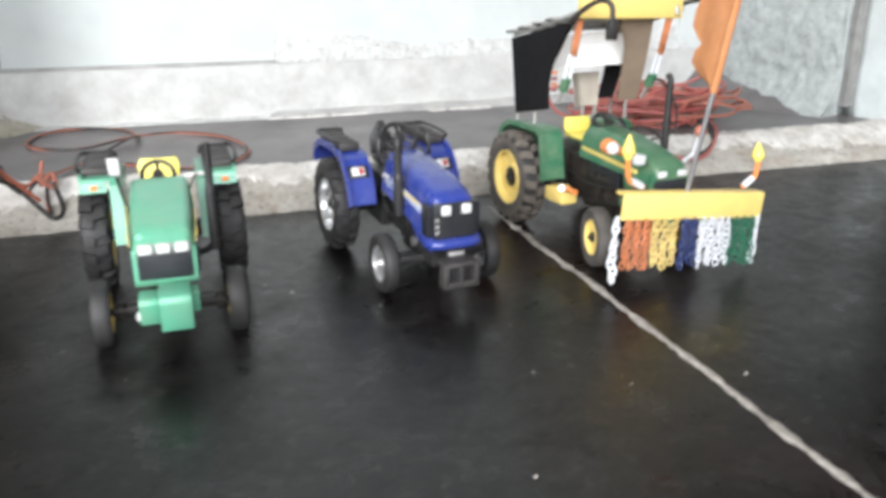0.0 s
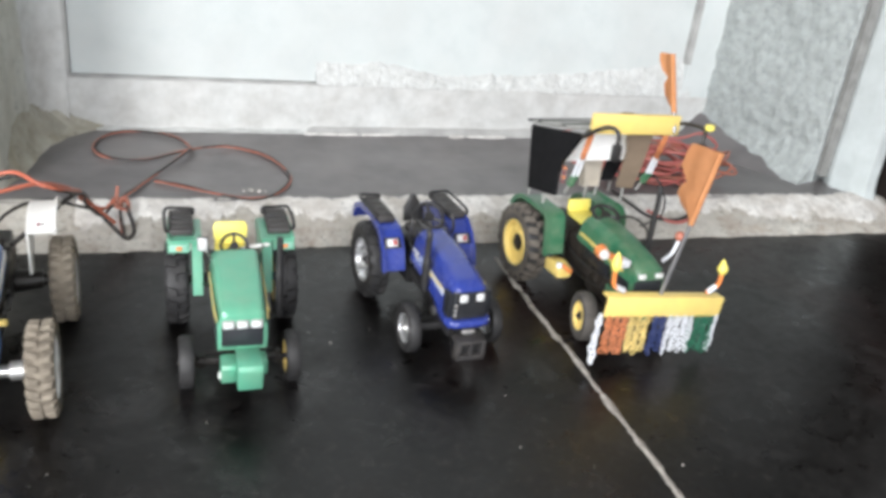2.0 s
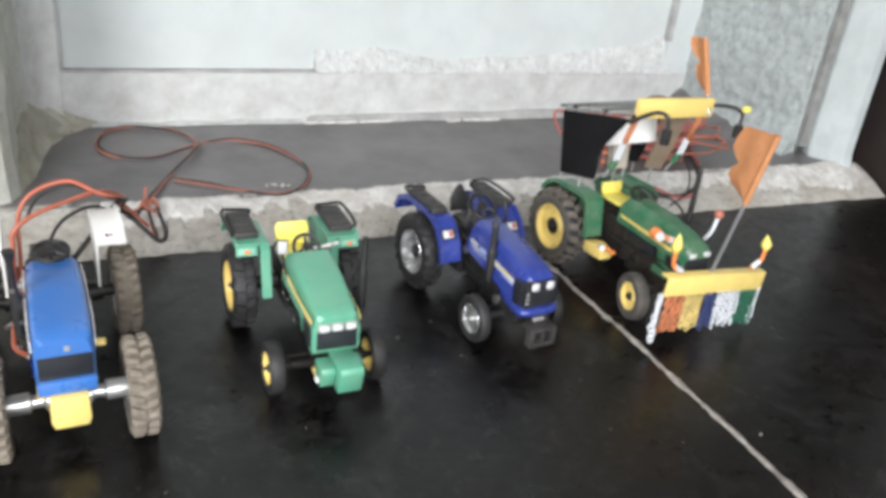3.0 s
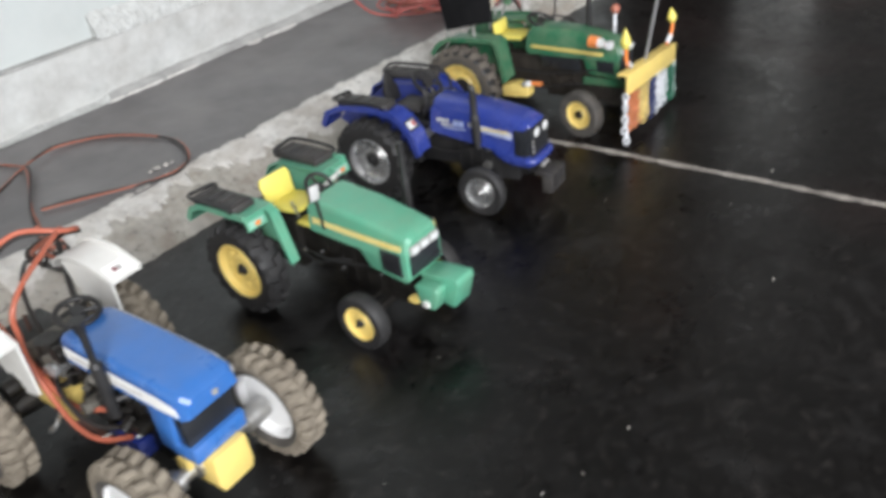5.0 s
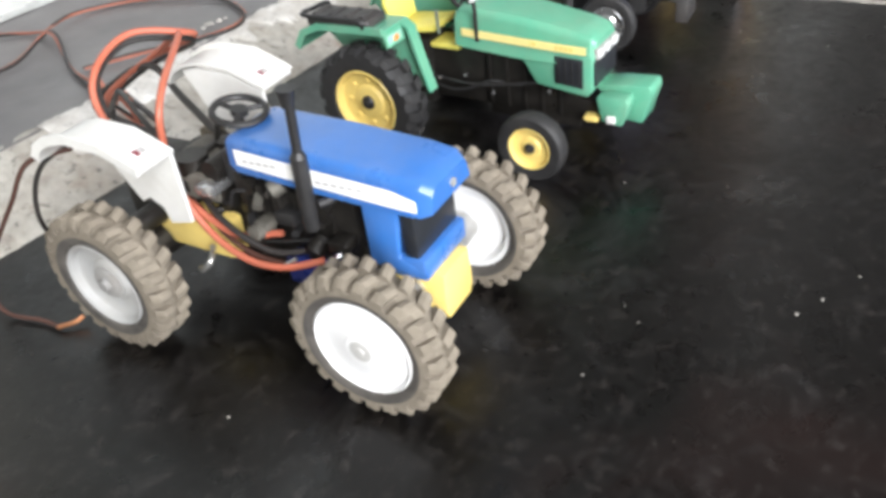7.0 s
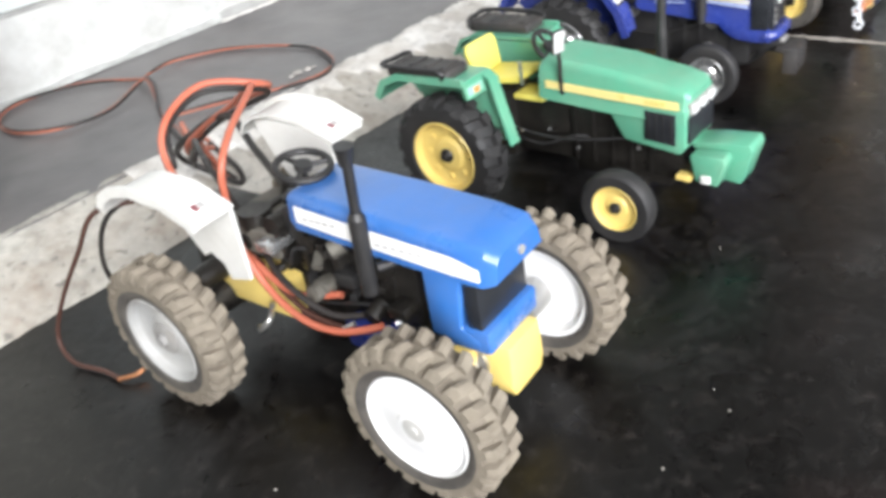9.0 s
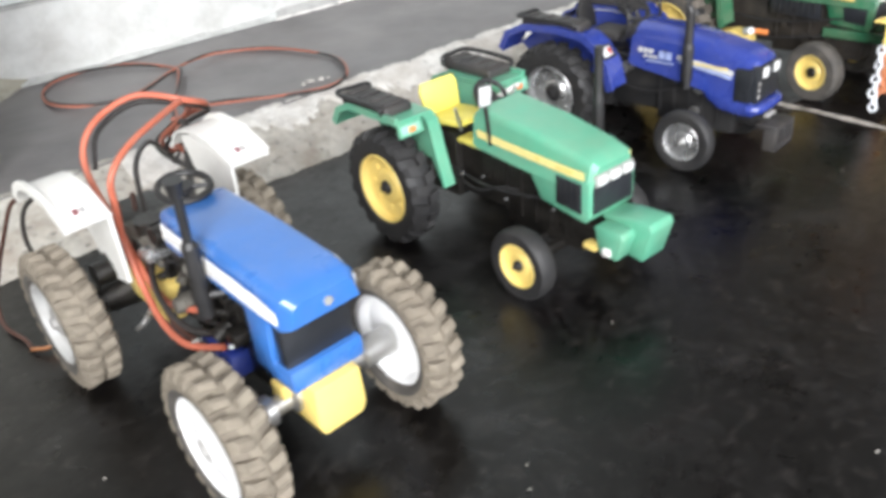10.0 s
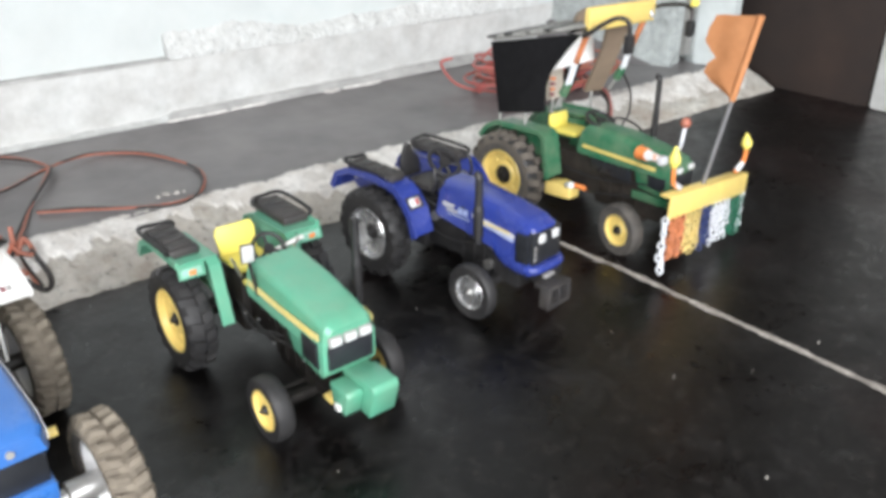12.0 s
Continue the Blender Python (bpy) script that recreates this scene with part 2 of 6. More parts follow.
    maroon=mat("dark_red_reflector", (0.2, 0.07, 0.08), 0.3, vary=0.15, scale=60),
    orange=mat("orange_plastic", (0.78, 0.24, 0.06), 0.4, vary=0.06, scale=50, dust=0.1, stain_scale=20),
    flag=mat("orange_felt", (0.5, 0.235, 0.11), 0.9, spec=0.1, vary=0.08, scale=120, bump=0.4, bump_scale=600, colour2=(0.4, 0.15, 0.055), stain=0.4, stain_scale=25),
    cable=mat("orange_red_cable", (0.46, 0.12, 0.07), 0.45, vary=0.08, scale=40, dust=0.15, stain_scale=14),
    coil=mat("dull_red_cable", (0.36, 0.115, 0.075), 0.5, vary=0.15, scale=40, dust=0.2, stain_scale=14),
    cablered=mat("red_cable", (0.42, 0.1, 0.09), 0.45, vary=0.1, scale=40, dust=0.2, stain_scale=12),
    cableblack=mat("black_cable", (0.025, 0.022, 0.021), 0.5, vary=0.15, scale=40),
    cablebrown=mat("brown_cable", (0.07, 0.03, 0.022), 0.55, vary=0.15, scale=40),
    copper=mat("bare_copper", (0.7, 0.32, 0.16), 0.35, metal=0.9, vary=0.1, scale=80),
    chainorange=mat("orange_chain", (0.55, 0.2, 0.09), 0.45, vary=0.3, scale=60),
    chainyellow=mat("yellow_chain", (0.62, 0.48, 0.18), 0.45, vary=0.3, scale=60),
    chainnavy=mat("navy_chain", (0.035, 0.05, 0.14), 0.4, vary=0.1, scale=60),
    chainwhite=mat("white_chain", (0.62, 0.64, 0.67), 0.4, vary=0.05, scale=60),
    chaingreen=mat("green_chain", (0.02, 0.12, 0.07), 0.45, vary=0.1, scale=60),
    beige=mat("beige_plastic", (0.5, 0.45, 0.38), 0.6, vary=0.12, scale=60, dust=0.2, stain_scale=30),
    board=mat("brown_cardboard", (0.24, 0.18, 0.13), 0.85, vary=0.12, scale=40, bump=0.2),
    greytin=mat("grey_tin", (0.36, 0.36, 0.34), 0.5, metal=0.3, vary=0.12, scale=50),
)


# ---- mesh helpers ----
def part(name, bm, material, parent=None, label="", angle=38.0):
    me = bpy.data.meshes.new(name)
    bmesh.ops.recalc_face_normals(bm, faces=bm.faces)
    bm.to_mesh(me)
    bm.free()
    me.materials.append(material)
    me.polygons.foreach_set("use_smooth", [True] * len(me.polygons))
    me.set_sharp_from_angle(angle=radians(angle))
    ob = new(name, me)
    if parent is not None:
        ob.parent = parent
    if label:
        ob["label"] = label
    return ob


def box(bm, lo, hi, bev=0.0, m=None, segs=2):
    """A block from corner lo to corner hi, its edges rounded by bev."""
    c, s = [(a + b) / 2 for a, b in zip(lo, hi)], [b - a for a, b in zip(lo, hi)]
    made = bmesh.ops.create_cube(bm, size=1.0, matrix=(m or Matrix()) @ Matrix.LocRotScale(c, None, s))["verts"]
    if bev:
        edges = list({e for v in made for e in v.link_edges})
        bmesh.ops.bevel(bm, geom=edges, offset=bev, segments=segs, affect="EDGES", profile=0.5)


def prism(bm, outline, a, b, bev=0.0, m=None, axis=0):
    """An outline in the two other axes, drawn out along axis from a to b."""
    def place(p, d):
        q = (d, p[0], p[1]) if axis == 0 else (p[0], d, p[1]) if axis == 1 else (p[0], p[1], d)
        return (m @ Vector(q)) if m else Vector(q)
    one, two = [bm.verts.new(place(p, a)) for p in outline], [bm.verts.new(place(p, b)) for p in outline]
    faces = [bm.faces.new(one), bm.faces.new(two[::-1])]
    k = len(outline)
    faces += [bm.faces.new((one[i], two[i], two[(i + 1) % k], one[(i + 1) % k])) for i in range(k)]
    bmesh.ops.recalc_face_normals(bm, faces=faces)
    if bev:
        edges = list({e for f in faces for e in f.edges})
        bmesh.ops.bevel(bm, geom=edges, offset=bev, segments=2, affect="EDGES", profile=0.5)


def lathe(bm, profile, segs=40, m=None, closed=True):
    """Turns a profile of (radius, place along x) round the x axis."""
    m = m or Matrix()
    rings = []
    for r, x in profile:
        if r < 1e-6:
            rings.append([bm.verts.new(m @ Vector((x, 0, 0)))])
        else:
            rings.append([bm.verts.new(m @ Vector((x, r * math.cos(2 * math.pi * i / segs), r * math.sin(2 * math.pi * i / segs)))) for i in range(segs)])
    pairs = list(zip(rings, rings[1:])) + ([(rings[-1], rings[0])] if closed else [])
    for p, q in pairs:
        for i in range(segs):
            j = (i + 1) % segs
            f = [p[i % len(p)], p[j % len(p)], q[j % len(q)], q[i % len(q)]]
            f = list(dict.fromkeys(f))
            if len(f) > 2:
                bm.faces.new(f)


def rod(bm, p, q, r, r2=None, segs=14):
    p, q = Vector(p), Vector(q)
    turn = (q - p).to_track_quat("Z", "Y").to_matrix().to_4x4()
    bmesh.ops.create_cone(bm, cap_ends=True, segments=segs, radius1=r, radius2=r if r2 is None else r2, depth=(q - p).length,
                          matrix=Matrix.Translation((p + q) / 2) @ turn)


def curve_points(pts, step=6, closed=False):
    """Points along a smooth line through pts."""
    pts = [Vector(p) for p in pts]
    k = len(pts)
    out = []
    for i in range(k if closed else k - 1):
        p1, p2 = pts[i], pts[(i + 1) % k]
        p0 = pts[i - 1] if (closed or i > 0) else p1 * 2 - p2
        p3 = pts[(i + 2) % k] if (closed or i + 2 < k) else p2 * 2 - p1
        for s in range(step):
            t = s / step
            out.append(0.5 * ((2 * p1) + (p2 - p0) * t + (2 * p0 - 5 * p1 + 4 * p2 - p3) * t * t + (3 * p1 - p0 - 3 * p2 + p3) * t ** 3))
    if not closed:
        out.append(pts[-1])
    return out


def tube(bm, pts, r, segs=8, closed=False, step=6):
    line = curve_points(pts, step, closed)
    k = len(line)
    rings, up = [], Vector((0.03, 0.05, 1)).normalized()
    for i, p in enumerate(line):
        a = line[i - 1] if (closed or i > 0) else p
        b = line[(i + 1) % k] if (closed or i + 1 < k) else p
        d = (b - a).normalized()
        up = (up - d * up.dot(d))
        up = up.normalized() if up.length > 1e-4 else d.orthogonal().normalized()
        side = d.cross(up)
        rings.append([bm.verts.new(p + r * (math.cos(2 * math.pi * j / segs) * up + math.sin(2 * math.pi * j / segs) * side)) for j in range(segs)])
    for i in range(k if closed else k - 1):
        p, q = rings[i], rings[(i + 1) % k]
        for j in range(segs):
            bm.faces.new((p[j], p[(j + 1) % segs], q[(j + 1) % segs], q[j]))
    if not closed:
        bm.faces.new(rings[0])
        bm.faces.new(rings[-1][::-1])


def loft(bm, rings):
    """A closed skin over rings of equal length."""
    made = [[bm.verts.new(p) for p in ring] for ring in rings]
    k = len(rings[0])
    for p, q in zip(made, made[1:]):
        for i in range(k):
            bm.faces.new((p[i], p[(i + 1) % k], q[(i + 1) % k], q[i]))
    bm.faces.new(made[0])
    bm.faces.new(made[-1][::-1])


def arch(w, z0, z1, r, lean=0.0, n=5):
    """A cross-section with rounded shoulders: half-width w, from z0 up to z1, shoulder radius r, sides leaning in."""
    pts = [(-w, z0)]
    for s, c in ((-1, 1), (1, -1)):
        for i in range(n + 1):
            a = math.pi / 2 * i / n
            x, z = (math.cos(a), math.sin(a)) if s < 0 else (math.sin(a), math.cos(a))
            pts.append((s * (w - lean - r + r * x), z1 - r + r * z))
    pts.append((w, z0))
    return pts


def thing(name, m, label, category, group=""):
    ob = new(name)
    ob.empty_display_size = 0.02
    ob.matrix_world = m
    return tagged(ob, label, category, group)


# ---- the room ----
S = pose(0, 0.874, 0, 0, 0, 6.3)          # along the niche wall: x along it, y into it
LEDGE = 0.036


def rnd(p, sc, seed=0.0):
    return noise.noise(Vector((p[0] * sc + seed, p[1] * sc + 3.1 * seed, p[2] * sc - seed)))


def rough(p, amp, sc, seed=0.0):
    return amp * (rnd(p, sc, seed) + 0.5 * rnd(p, sc * 2.3, seed + 7) + 0.25 * rnd(p, sc * 5.1, seed + 3))


def sheet(name, f, nu, nv, material, back, label, category="wall"):
    """A curved slab: f gives its front from (a, b) in 0..1, back is where its far side lies from there."""
    bm = bmesh.new()
    back = Vector(back)
    front = [[bm.verts.new(f(i / nu, j / nv)) for j in range(nv + 1)] for i in range(nu + 1)]
    for i in range(nu):
        for j in range(nv):
            bm.faces.new((front[i][j], front[i + 1][j], front[i + 1][j + 1], front[i][j + 1]))
    rim = [front[i][0] for i in range(nu)] + [front[nu][j] for j in range(nv)] + [front[i][nv] for i in range(nu, 0, -1)] + [front[0][j] for j in range(nv, 0, -1)]
    far = [bm.verts.new(v.co + back) for v in rim]
    k = len(rim)
    for i in range(k):
        bm.faces.new((rim[i], rim[(i + 1) % k], far[(i + 1) % k], far[i]))
    bm.faces.new(far)
    ob = part(name, bm, material, angle=60)
    ob.matrix_world = S
    return tagged(ob, label, category, kind="structure")


def slab(name, lo, hi, material, label, category, bev=0.0):
    bm = bmesh.new()
    box(bm, lo, hi, bev)
    ob = part(name, bm, material)
    ob.matrix_world = S
    return tagged(ob, label, category, kind="structure")


slab("floor", (-2.0, -3.3, -0.12), (2.4, 1.1, 0.0), M["floor"], "polished black oxide cement floor with faint scuffs", "floor")
slab("ceiling", (-2.0, -3.3, 2.6), (2.4, 1.1, 2.72), M["ceiling"], "plain plastered ceiling", "ceiling")


def kerb_face(a, b):
    u = -1.75 + a * 2.585
    v, z = -0.006 + 0.08 * b, LEDGE * min(1.0, b * 1.08) ** 0.85
    p = Vector((u, v, z))
    e = rough(p, 0.006, 16) + rough(p, 0.005, 34, 9) + rough(p, 0.0048, 75, 4) + 0.0026 * rnd(p, 170, 2)
    chip = max(0.0, rnd(p, 9, 5)) * 0.012 * b ** 3
    k = (0.5 + b) * (1 - 0.72 * b ** 4)
    return Vector((u, v + e * k * 1.1 + chip, max(-0.004, z + e * 0.55 * min(1, 3 * b) * (1 - 0.6 * b ** 4) - chip * 0.5)))


sheet("kerb", kerb_face, 760, 18, M["kerb"], (0, 0.1, -0.06), "rough chipped plaster step along the niche", "kerb")


def crust(a, b):
    # a whitish skin left on the upper part of the step
    u = -0.42 + a * 1.24
    low = 0.52 + 0.26 * rnd((u, 0, 0), 9, 6) + 0.2 * rnd((u, 0, 0), 37, 2) + 0.12 * rnd((u, 0, 0), 90, 4) + 0.05 * rnd((u, 0, 0), 260, 1)
    low = min(0.93, max(0.12, low - 0.15 * min(1.0, max(0.0, u - 0.1) / 0.4)))
    p = kerb_face((u + 1.75) / 2.585, low + (1.0 - low) * b)
    lift = 0.0018 * (0.15 + 0.85 * min(1.0, 5 * b))
    return p + Vector((0, -lift * 0.5, lift))


sheet("kerb_crust", crust, 900, 12, M["crust"], (0, 0.004, -0.02), "chalky white chipped crust on the step's edge", "kerb")


def ledge_top(a, b):
    u, v = -0.56 + a * 1.36, 0.066 + 0.34 * b
    p = Vector((u, v, LEDGE))
    z = LEDGE + rough(p, 0.0012, 8) - (0.004 * max(0.0, rnd(p, 14, 2)) if b < 0.06 else 0)
    return Vector((u, v, z))


sheet("niche_floor", ledge_top, 110, 30, M["ledge"], (0, 0, -0.034), "smooth dark grey screed ledge of the wall niche", "ledge")


def lower_wall(a, b):
    u, z = -0.52 + a * 1.19, 0.03 + 0.0895 * b
    p = Vector((u, 0.361, z))
    return Vector((u, 0.361 + rough(p, 0.0022, 10, 1) + 0.011 * (1 - b) ** 1.5, z))


sheet("wall_north", lower_wall, 130, 12, M["wall_low"], (0, 0.16, 0), "grey washed plaster band at the foot of the niche")


def upright(u0, u1, dx):
    def f(a, b):
        u, z = u0 + (u1 - u0) * a + dx * b, 0.1165 + 2.5 * b ** 2.2
        p = Vector((u, 0.361, z))
        return Vector((u, 0.3615 + rough(p, 0.002, 10, 1), z))
    return f


sheet("wall_strip_left", upright(-0.53, -0.454, 0.0), 6, 60, M["wall"], (0, 0.16, 0), "plastered border of the recessed panel")
sheet("wall_strip_right", upright(0.598, 0.68, 0.0), 6, 60, M["wall"], (0, 0.16, 0), "plastered border of the recessed panel")


def panel(a, b):
    u, z = -0.47 + a * 1.1, 0.095 + 2.5 * b ** 2.0
    p = Vector((u, 0.376, z))
    return Vector((u, 0.376 + rough(p, 0.002, 6, 9), z))


sheet("wall_panel", panel, 60, 70, M["wall"], (0, 0.12, 0), "pale blue limewashed recessed wall panel")


def crumbled(a, b):
    u = -0.084 + a * 0.7
    tall = np.interp(u, (-0.084, 0.03, 0.08, 0.125, 0.19, 0.26, 0.4, 0.52, 0.6), (0.036, 0.037, 0.028, 0.019, 0.023, 0.028, 0.034, 0.05, 0.075))
    top = 0.118 + tall + 0.005 * rnd((u, 0, 0), 30, 4) + 0.004 * rnd((u, 0, 0), 90, 3) + 0.002 * rnd((u, 0, 0), 240, 3)
    low = 0.118 + 0.0015 * rnd((u, 0, 0), 40, 8)
    z = low + (top - low) * b
    p = Vector((u, 0, z))
    out = 0.361 - 0.0015 + 0.0175 * b ** 1.5 + rough(p, 0.0011, 55, 2) * (1 - b ** 3) + rough(p, 0.0016, 150, 6) * (1 - b ** 5)
    return Vector((u, out, z))


sheet("crumbled_edge", crumbled, 420, 24, M["crumble"], (0, 0.04, 0), "crumbled broken plaster along the panel's lower edge")


# thin darker strips: the groove's dirt and its shadow in one colour
def groove(name, lo, hi):
    slab(name, lo, hi, M["groove"], "dirty groove round the wall panel, its shadow line painted in", "groove")


groove("groove_bottom", (-0.456, 0.3595, 0.1175), (-0.082, 0.374, 0.121))
groove("groove_crack", (-0.082, 0.3602, 0.1168), (0.6, 0.374, 0.118))
groove("groove_side", (-0.4565, 0.3595, 0.1215), (-0.4515, 0.374, 2.4))
groove("groove_far_side", (0.595, 0.3595, 0.18), (0.603, 0.374, 2.4))


def lip(a, b):
    u = -0.42 + a * 0.325
    p = Vector((u, 0, 0))
    w = max(0.0006, 0.006 + 0.005 * rnd(p, 22, 3) + 0.004 * rnd(p, 5, 9) - (0.004 if u < -0.1 else 0.0))
    return Vector((u, 0.353 + 0.012 * b + rough(p, 0.003, 20, 5), LEDGE + 0.001 + w * b))


sheet("plaster_lip", lip, 240, 4, M["crumble"], (0, 0.02, 0), "whitish plaster smear along the back of the ledge", "trim")


def turn_up(a, b):
    # the screed is drawn up the foot of the wall, higher towards the far jamb
    u = -0.1 + a * 0.685
    p = Vector((u, 0, b * 0.02))
    h = max(0.002, 0.0085 + 0.009 * a * a + 0.0022 * rnd(p, 16, 3) + 0.0014 * rnd(p, 60, 7)) * min(1.0, 0.3 + a * 30)
    return Vector((u, 0.3515 + 0.0085 * b + rough(p, 0.0012, 45, 5), LEDGE + 0.001 + h * b))


sheet("screed_turn_up", turn_up, 240, 5, M["groove"], (0, 0.02, 0), "grey screed drawn up the foot of the niche wall", "trim")


def bead(a, b, lo, hi, v, wide, seed):
    # a bead of white plaster, thin at its ends
    u = lo + a * (hi - lo)
    p = Vector((u, seed, 0))
    w = max(0.0004, (wide + wide * 1.0 * rnd(p, 48, seed) + wide * 0.6 * rnd(p, 130, 4)) * min(1.0, 12 * a + 0.15, 7 * (1 - a) + 0.1))
    return Vector((u, v + 0.0015 * rnd(p, 18, 2) - w * (1 - b), LEDGE - 0.001 + min(0.0032, w * 0.8) * math.sin(math.pi * (0.12 + 0.6 * b)) * 1.5))


for label, lo, hi, v, wide, seed in (("long white plaster bead on the back of the ledge", -0.104, 0.065, 0.3535, 0.0042, 2), ("broken white plaster smear on the back of the ledge", 0.148, 0.268, 0.3525, 0.0075, 5)):
    sheet("plaster_bead", lambda a, b: bead(a, b, lo, hi, v, wide, seed), 160, 5, M["bead"], (0, 0.006, -0.002), label, "trim")


def left_jamb(a, b, lo=0.026, hi=0.33):
    # from the wall's outer face round the rounded arris and back to the niche corner
    pts = [(-1.75, 0.075), (-0.62, 0.078), (-0.535, 0.082), (-0.518, 0.092), (-0.509, 0.112), (-0.508, 0.16), (-0.507, 0.2), (-0.505, 0.25), (-0.5, 0.285)]
    x = a * (len(pts) - 1)
    i = min(int(x), len(pts) - 2)
    t = x - i
    u, v = (pts[i][k] * (1 - t) + pts[i + 1][k] * t for k in (0, 1))
    z = lo + (hi - lo) * b
    p = Vector((u, v, z))
    flare = max(0.0, 1 - (z - 0.026) / 0.03) ** 2 * 0.004
    e = rough(p, 0.003, 14, 3) + rough(p, 0.0012, 50, 1)
    return Vector((u + e + (flare if a > 0.3 else 0), v + e * 0.7 - (flare if a < 0.5 else 0), z))


sheet("wall_west_jamb", left_jamb, 140, 60, M["jamb_dirty"], (-0.3, 0.25, 0), "stained limewashed left jamb of the niche")
# out of view: added dark so the floor at the left mirrors less light
sheet("wall_west_jamb_upper", lambda a, b: left_jamb(a, b, 0.33, 2.6), 90, 30, M["room"], (-0.3, 0.25, 0), "unseen wall above the left jamb, kept dark to dim the floor's reflection")


def jamb_cove(a, b):
    # the jamb runs into the niche wall in a wide hollow curve
    w = math.pi / 2 * a
    u, v = -0.501 + 0.0445 * (1 - math.cos(w)) ** 1.1, 0.284 + 0.0745 * math.sin(w)
    z = 0.05 + 2.55 * b ** 2.3
    p = Vector((u, v, z))
    e = rough(p, 0.002, 16, 5) * math.sin(math.pi * (0.1 + 0.8 * a))
    return Vector((u + e, v - e, z))


sheet("wall_cove", jamb_cove, 20, 60, M["wall_low"], (-0.03, 0.05, 0), "pale rounded corner between jamb and niche wall")


def along(pts, a):
    """A point of a line of (u, v) places, a from 0 to 1."""
    x = a * (len(pts) - 1)
    i = min(int(x), len(pts) - 2)
    return tuple(pts[i][k] * (1 - x + i) + pts[i + 1][k] * (x - i) for k in (0, 1))


def corner_cove(a, b):
    # dirty plaster filling the niche's lower corner, hollow between jamb, wall and ledge
    foot = along([(-0.5, 0.1), (-0.481, 0.165), (-0.478, 0.225), (-0.466, 0.272), (-0.44, 0.31), (-0.405, 0.342), (-0.37, 0.366)], a)
    head = along([(-0.513, 0.1), (-0.508, 0.165), (-0.506, 0.225), (-0.505, 0.29), (-0.5, 0.352), (-0.46, 0.364), (-0.37, 0.368)], a)
    top = LEDGE + 0.005 + 0.068 * math.sin(math.pi * min(1.0, a * 1.02)) ** 1.3 + 0.006 * rnd((a, 0, 0), 9, 3)
    k, z = b ** 0.7, LEDGE - 0.004 + (top - LEDGE) * b ** 1.5
    p = Vector((foot[0] * (1 - k) + head[0] * k, foot[1] * (1 - k) + head[1] * k, z))
    e = rough(p, 0.0022, 24, 3) * (1 - b)
    return p + Vector((e, -e, e * 0.4))


sheet("corner_cove", corner_cove, 60, 14, M["cove"], (-0.02, 0.03, 0), "olive brown stained plaster filling the niche corner", "trim")


def ledge_fillet(a, b):
    # the screed runs up the foot of the slanting jamb
    foot = along([(0.585, 0.357), (0.6, 0.3), (0.628, 0.24), (0.662, 0.175), (0.7, 0.115)], a)
    head = along([(0.65, 0.364), (0.668, 0.33), (0.694, 0.258), (0.716, 0.19), (0.732, 0.135)], a)
    p = Vector((foot[0] * (1 - b) + head[0] * b, foot[1] * (1 - b) + head[1] * b, LEDGE - 0.003 + (0.058 - 0.04 * a) * b ** 1.3))
    e = rough(p, 0.002, 26, 4)
    return p + Vector((e, -e, e))


sheet("ledge_fillet", ledge_fillet, 40, 12, M["ledge"], (0.02, 0.03, -0.01), "grey screed run up the foot of the right jamb", "trim")


def right_jamb(a, b, lo=0.03, hi=0.5):
    u, v = along([(0.655, 0.362), (0.67, 0.317), (0.685, 0.272), (0.7, 0.227), (0.714, 0.183), (0.728, 0.142), (0.733, 0.13), (0.737, 0.1285), (0.746, 0.134), (0.757, 0.14)], a)
    z = lo + (hi - lo) * b
    p = Vector((u, v, z))
    e = rough(p, 0.0045, 15, 6) + rough(p, 0.0026, 45, 2) + 0.0012 * rnd((p.x, p.y, p.z * 0.3), 120, 5)
    flare = max(0.0, 1 - (z - 0.03) / 0.075) ** 2 * 0.055 * (a < 0.7)
    return Vector((u + e - flare * (0.4 + 0.6 * a), v + e * 0.5 - flare * 0.3, z))


sheet("wall_east_jamb", right_jamb, 110, 130, M["jamb"], (0.2, 0.15, 0), "rough grey-green limewashed slanting right jamb")
# unseen upper part, dark only to hold down the floor's reflection
sheet("wall_east_jamb_upper", lambda a, b: right_jamb(a, b, 0.5, 2.6), 60, 40, M["room"], (0.2, 0.15, 0), "unseen wall above the slanting jamb, kept dark to dim the floor's reflection")


def right_pier(a, b, lo=0.024, hi=0.5):
    pts = [(0.776, 0.15), (0.766, 0.138), (0.757, 0.114), (0.773, 0.082), (0.79, 0.064), (0.806, 0.062), (0.822, 0.075), (0.83, 0.14), (0.832, 0.3)]
    x = a * (len(pts) - 1)
    i = min(int(x), len(pts) - 2)
    t = x - i
    u, v = (pts[i][k] * (1 - t) + pts[i + 1][k] * t for k in (0, 1))
    z = lo + (hi - lo) * b
    p = Vector((u, v, z))
    e = rough(p, 0.002, 12, 8)
    flare = max(0.0, 1 - (z - 0.024) / 0.04) ** 2 * 0.01
    return Vector((u + e, v + e - flare, z))


sheet("wall_pier", right_pier, 48, 60, M["pier"], (0.0, 0.4, 0), "pale limewashed rounded pier beside the brown door")
# likewise unseen and dark, for a dimmer reflection at the right
sheet("wall_pier_upper", lambda a, b: right_pier(a, b, 0.5, 2.6), 36, 30, M["room"], (0.0, 0.4, 0), "unseen wall above the pale pier, kept dark to dim the floor's reflection")
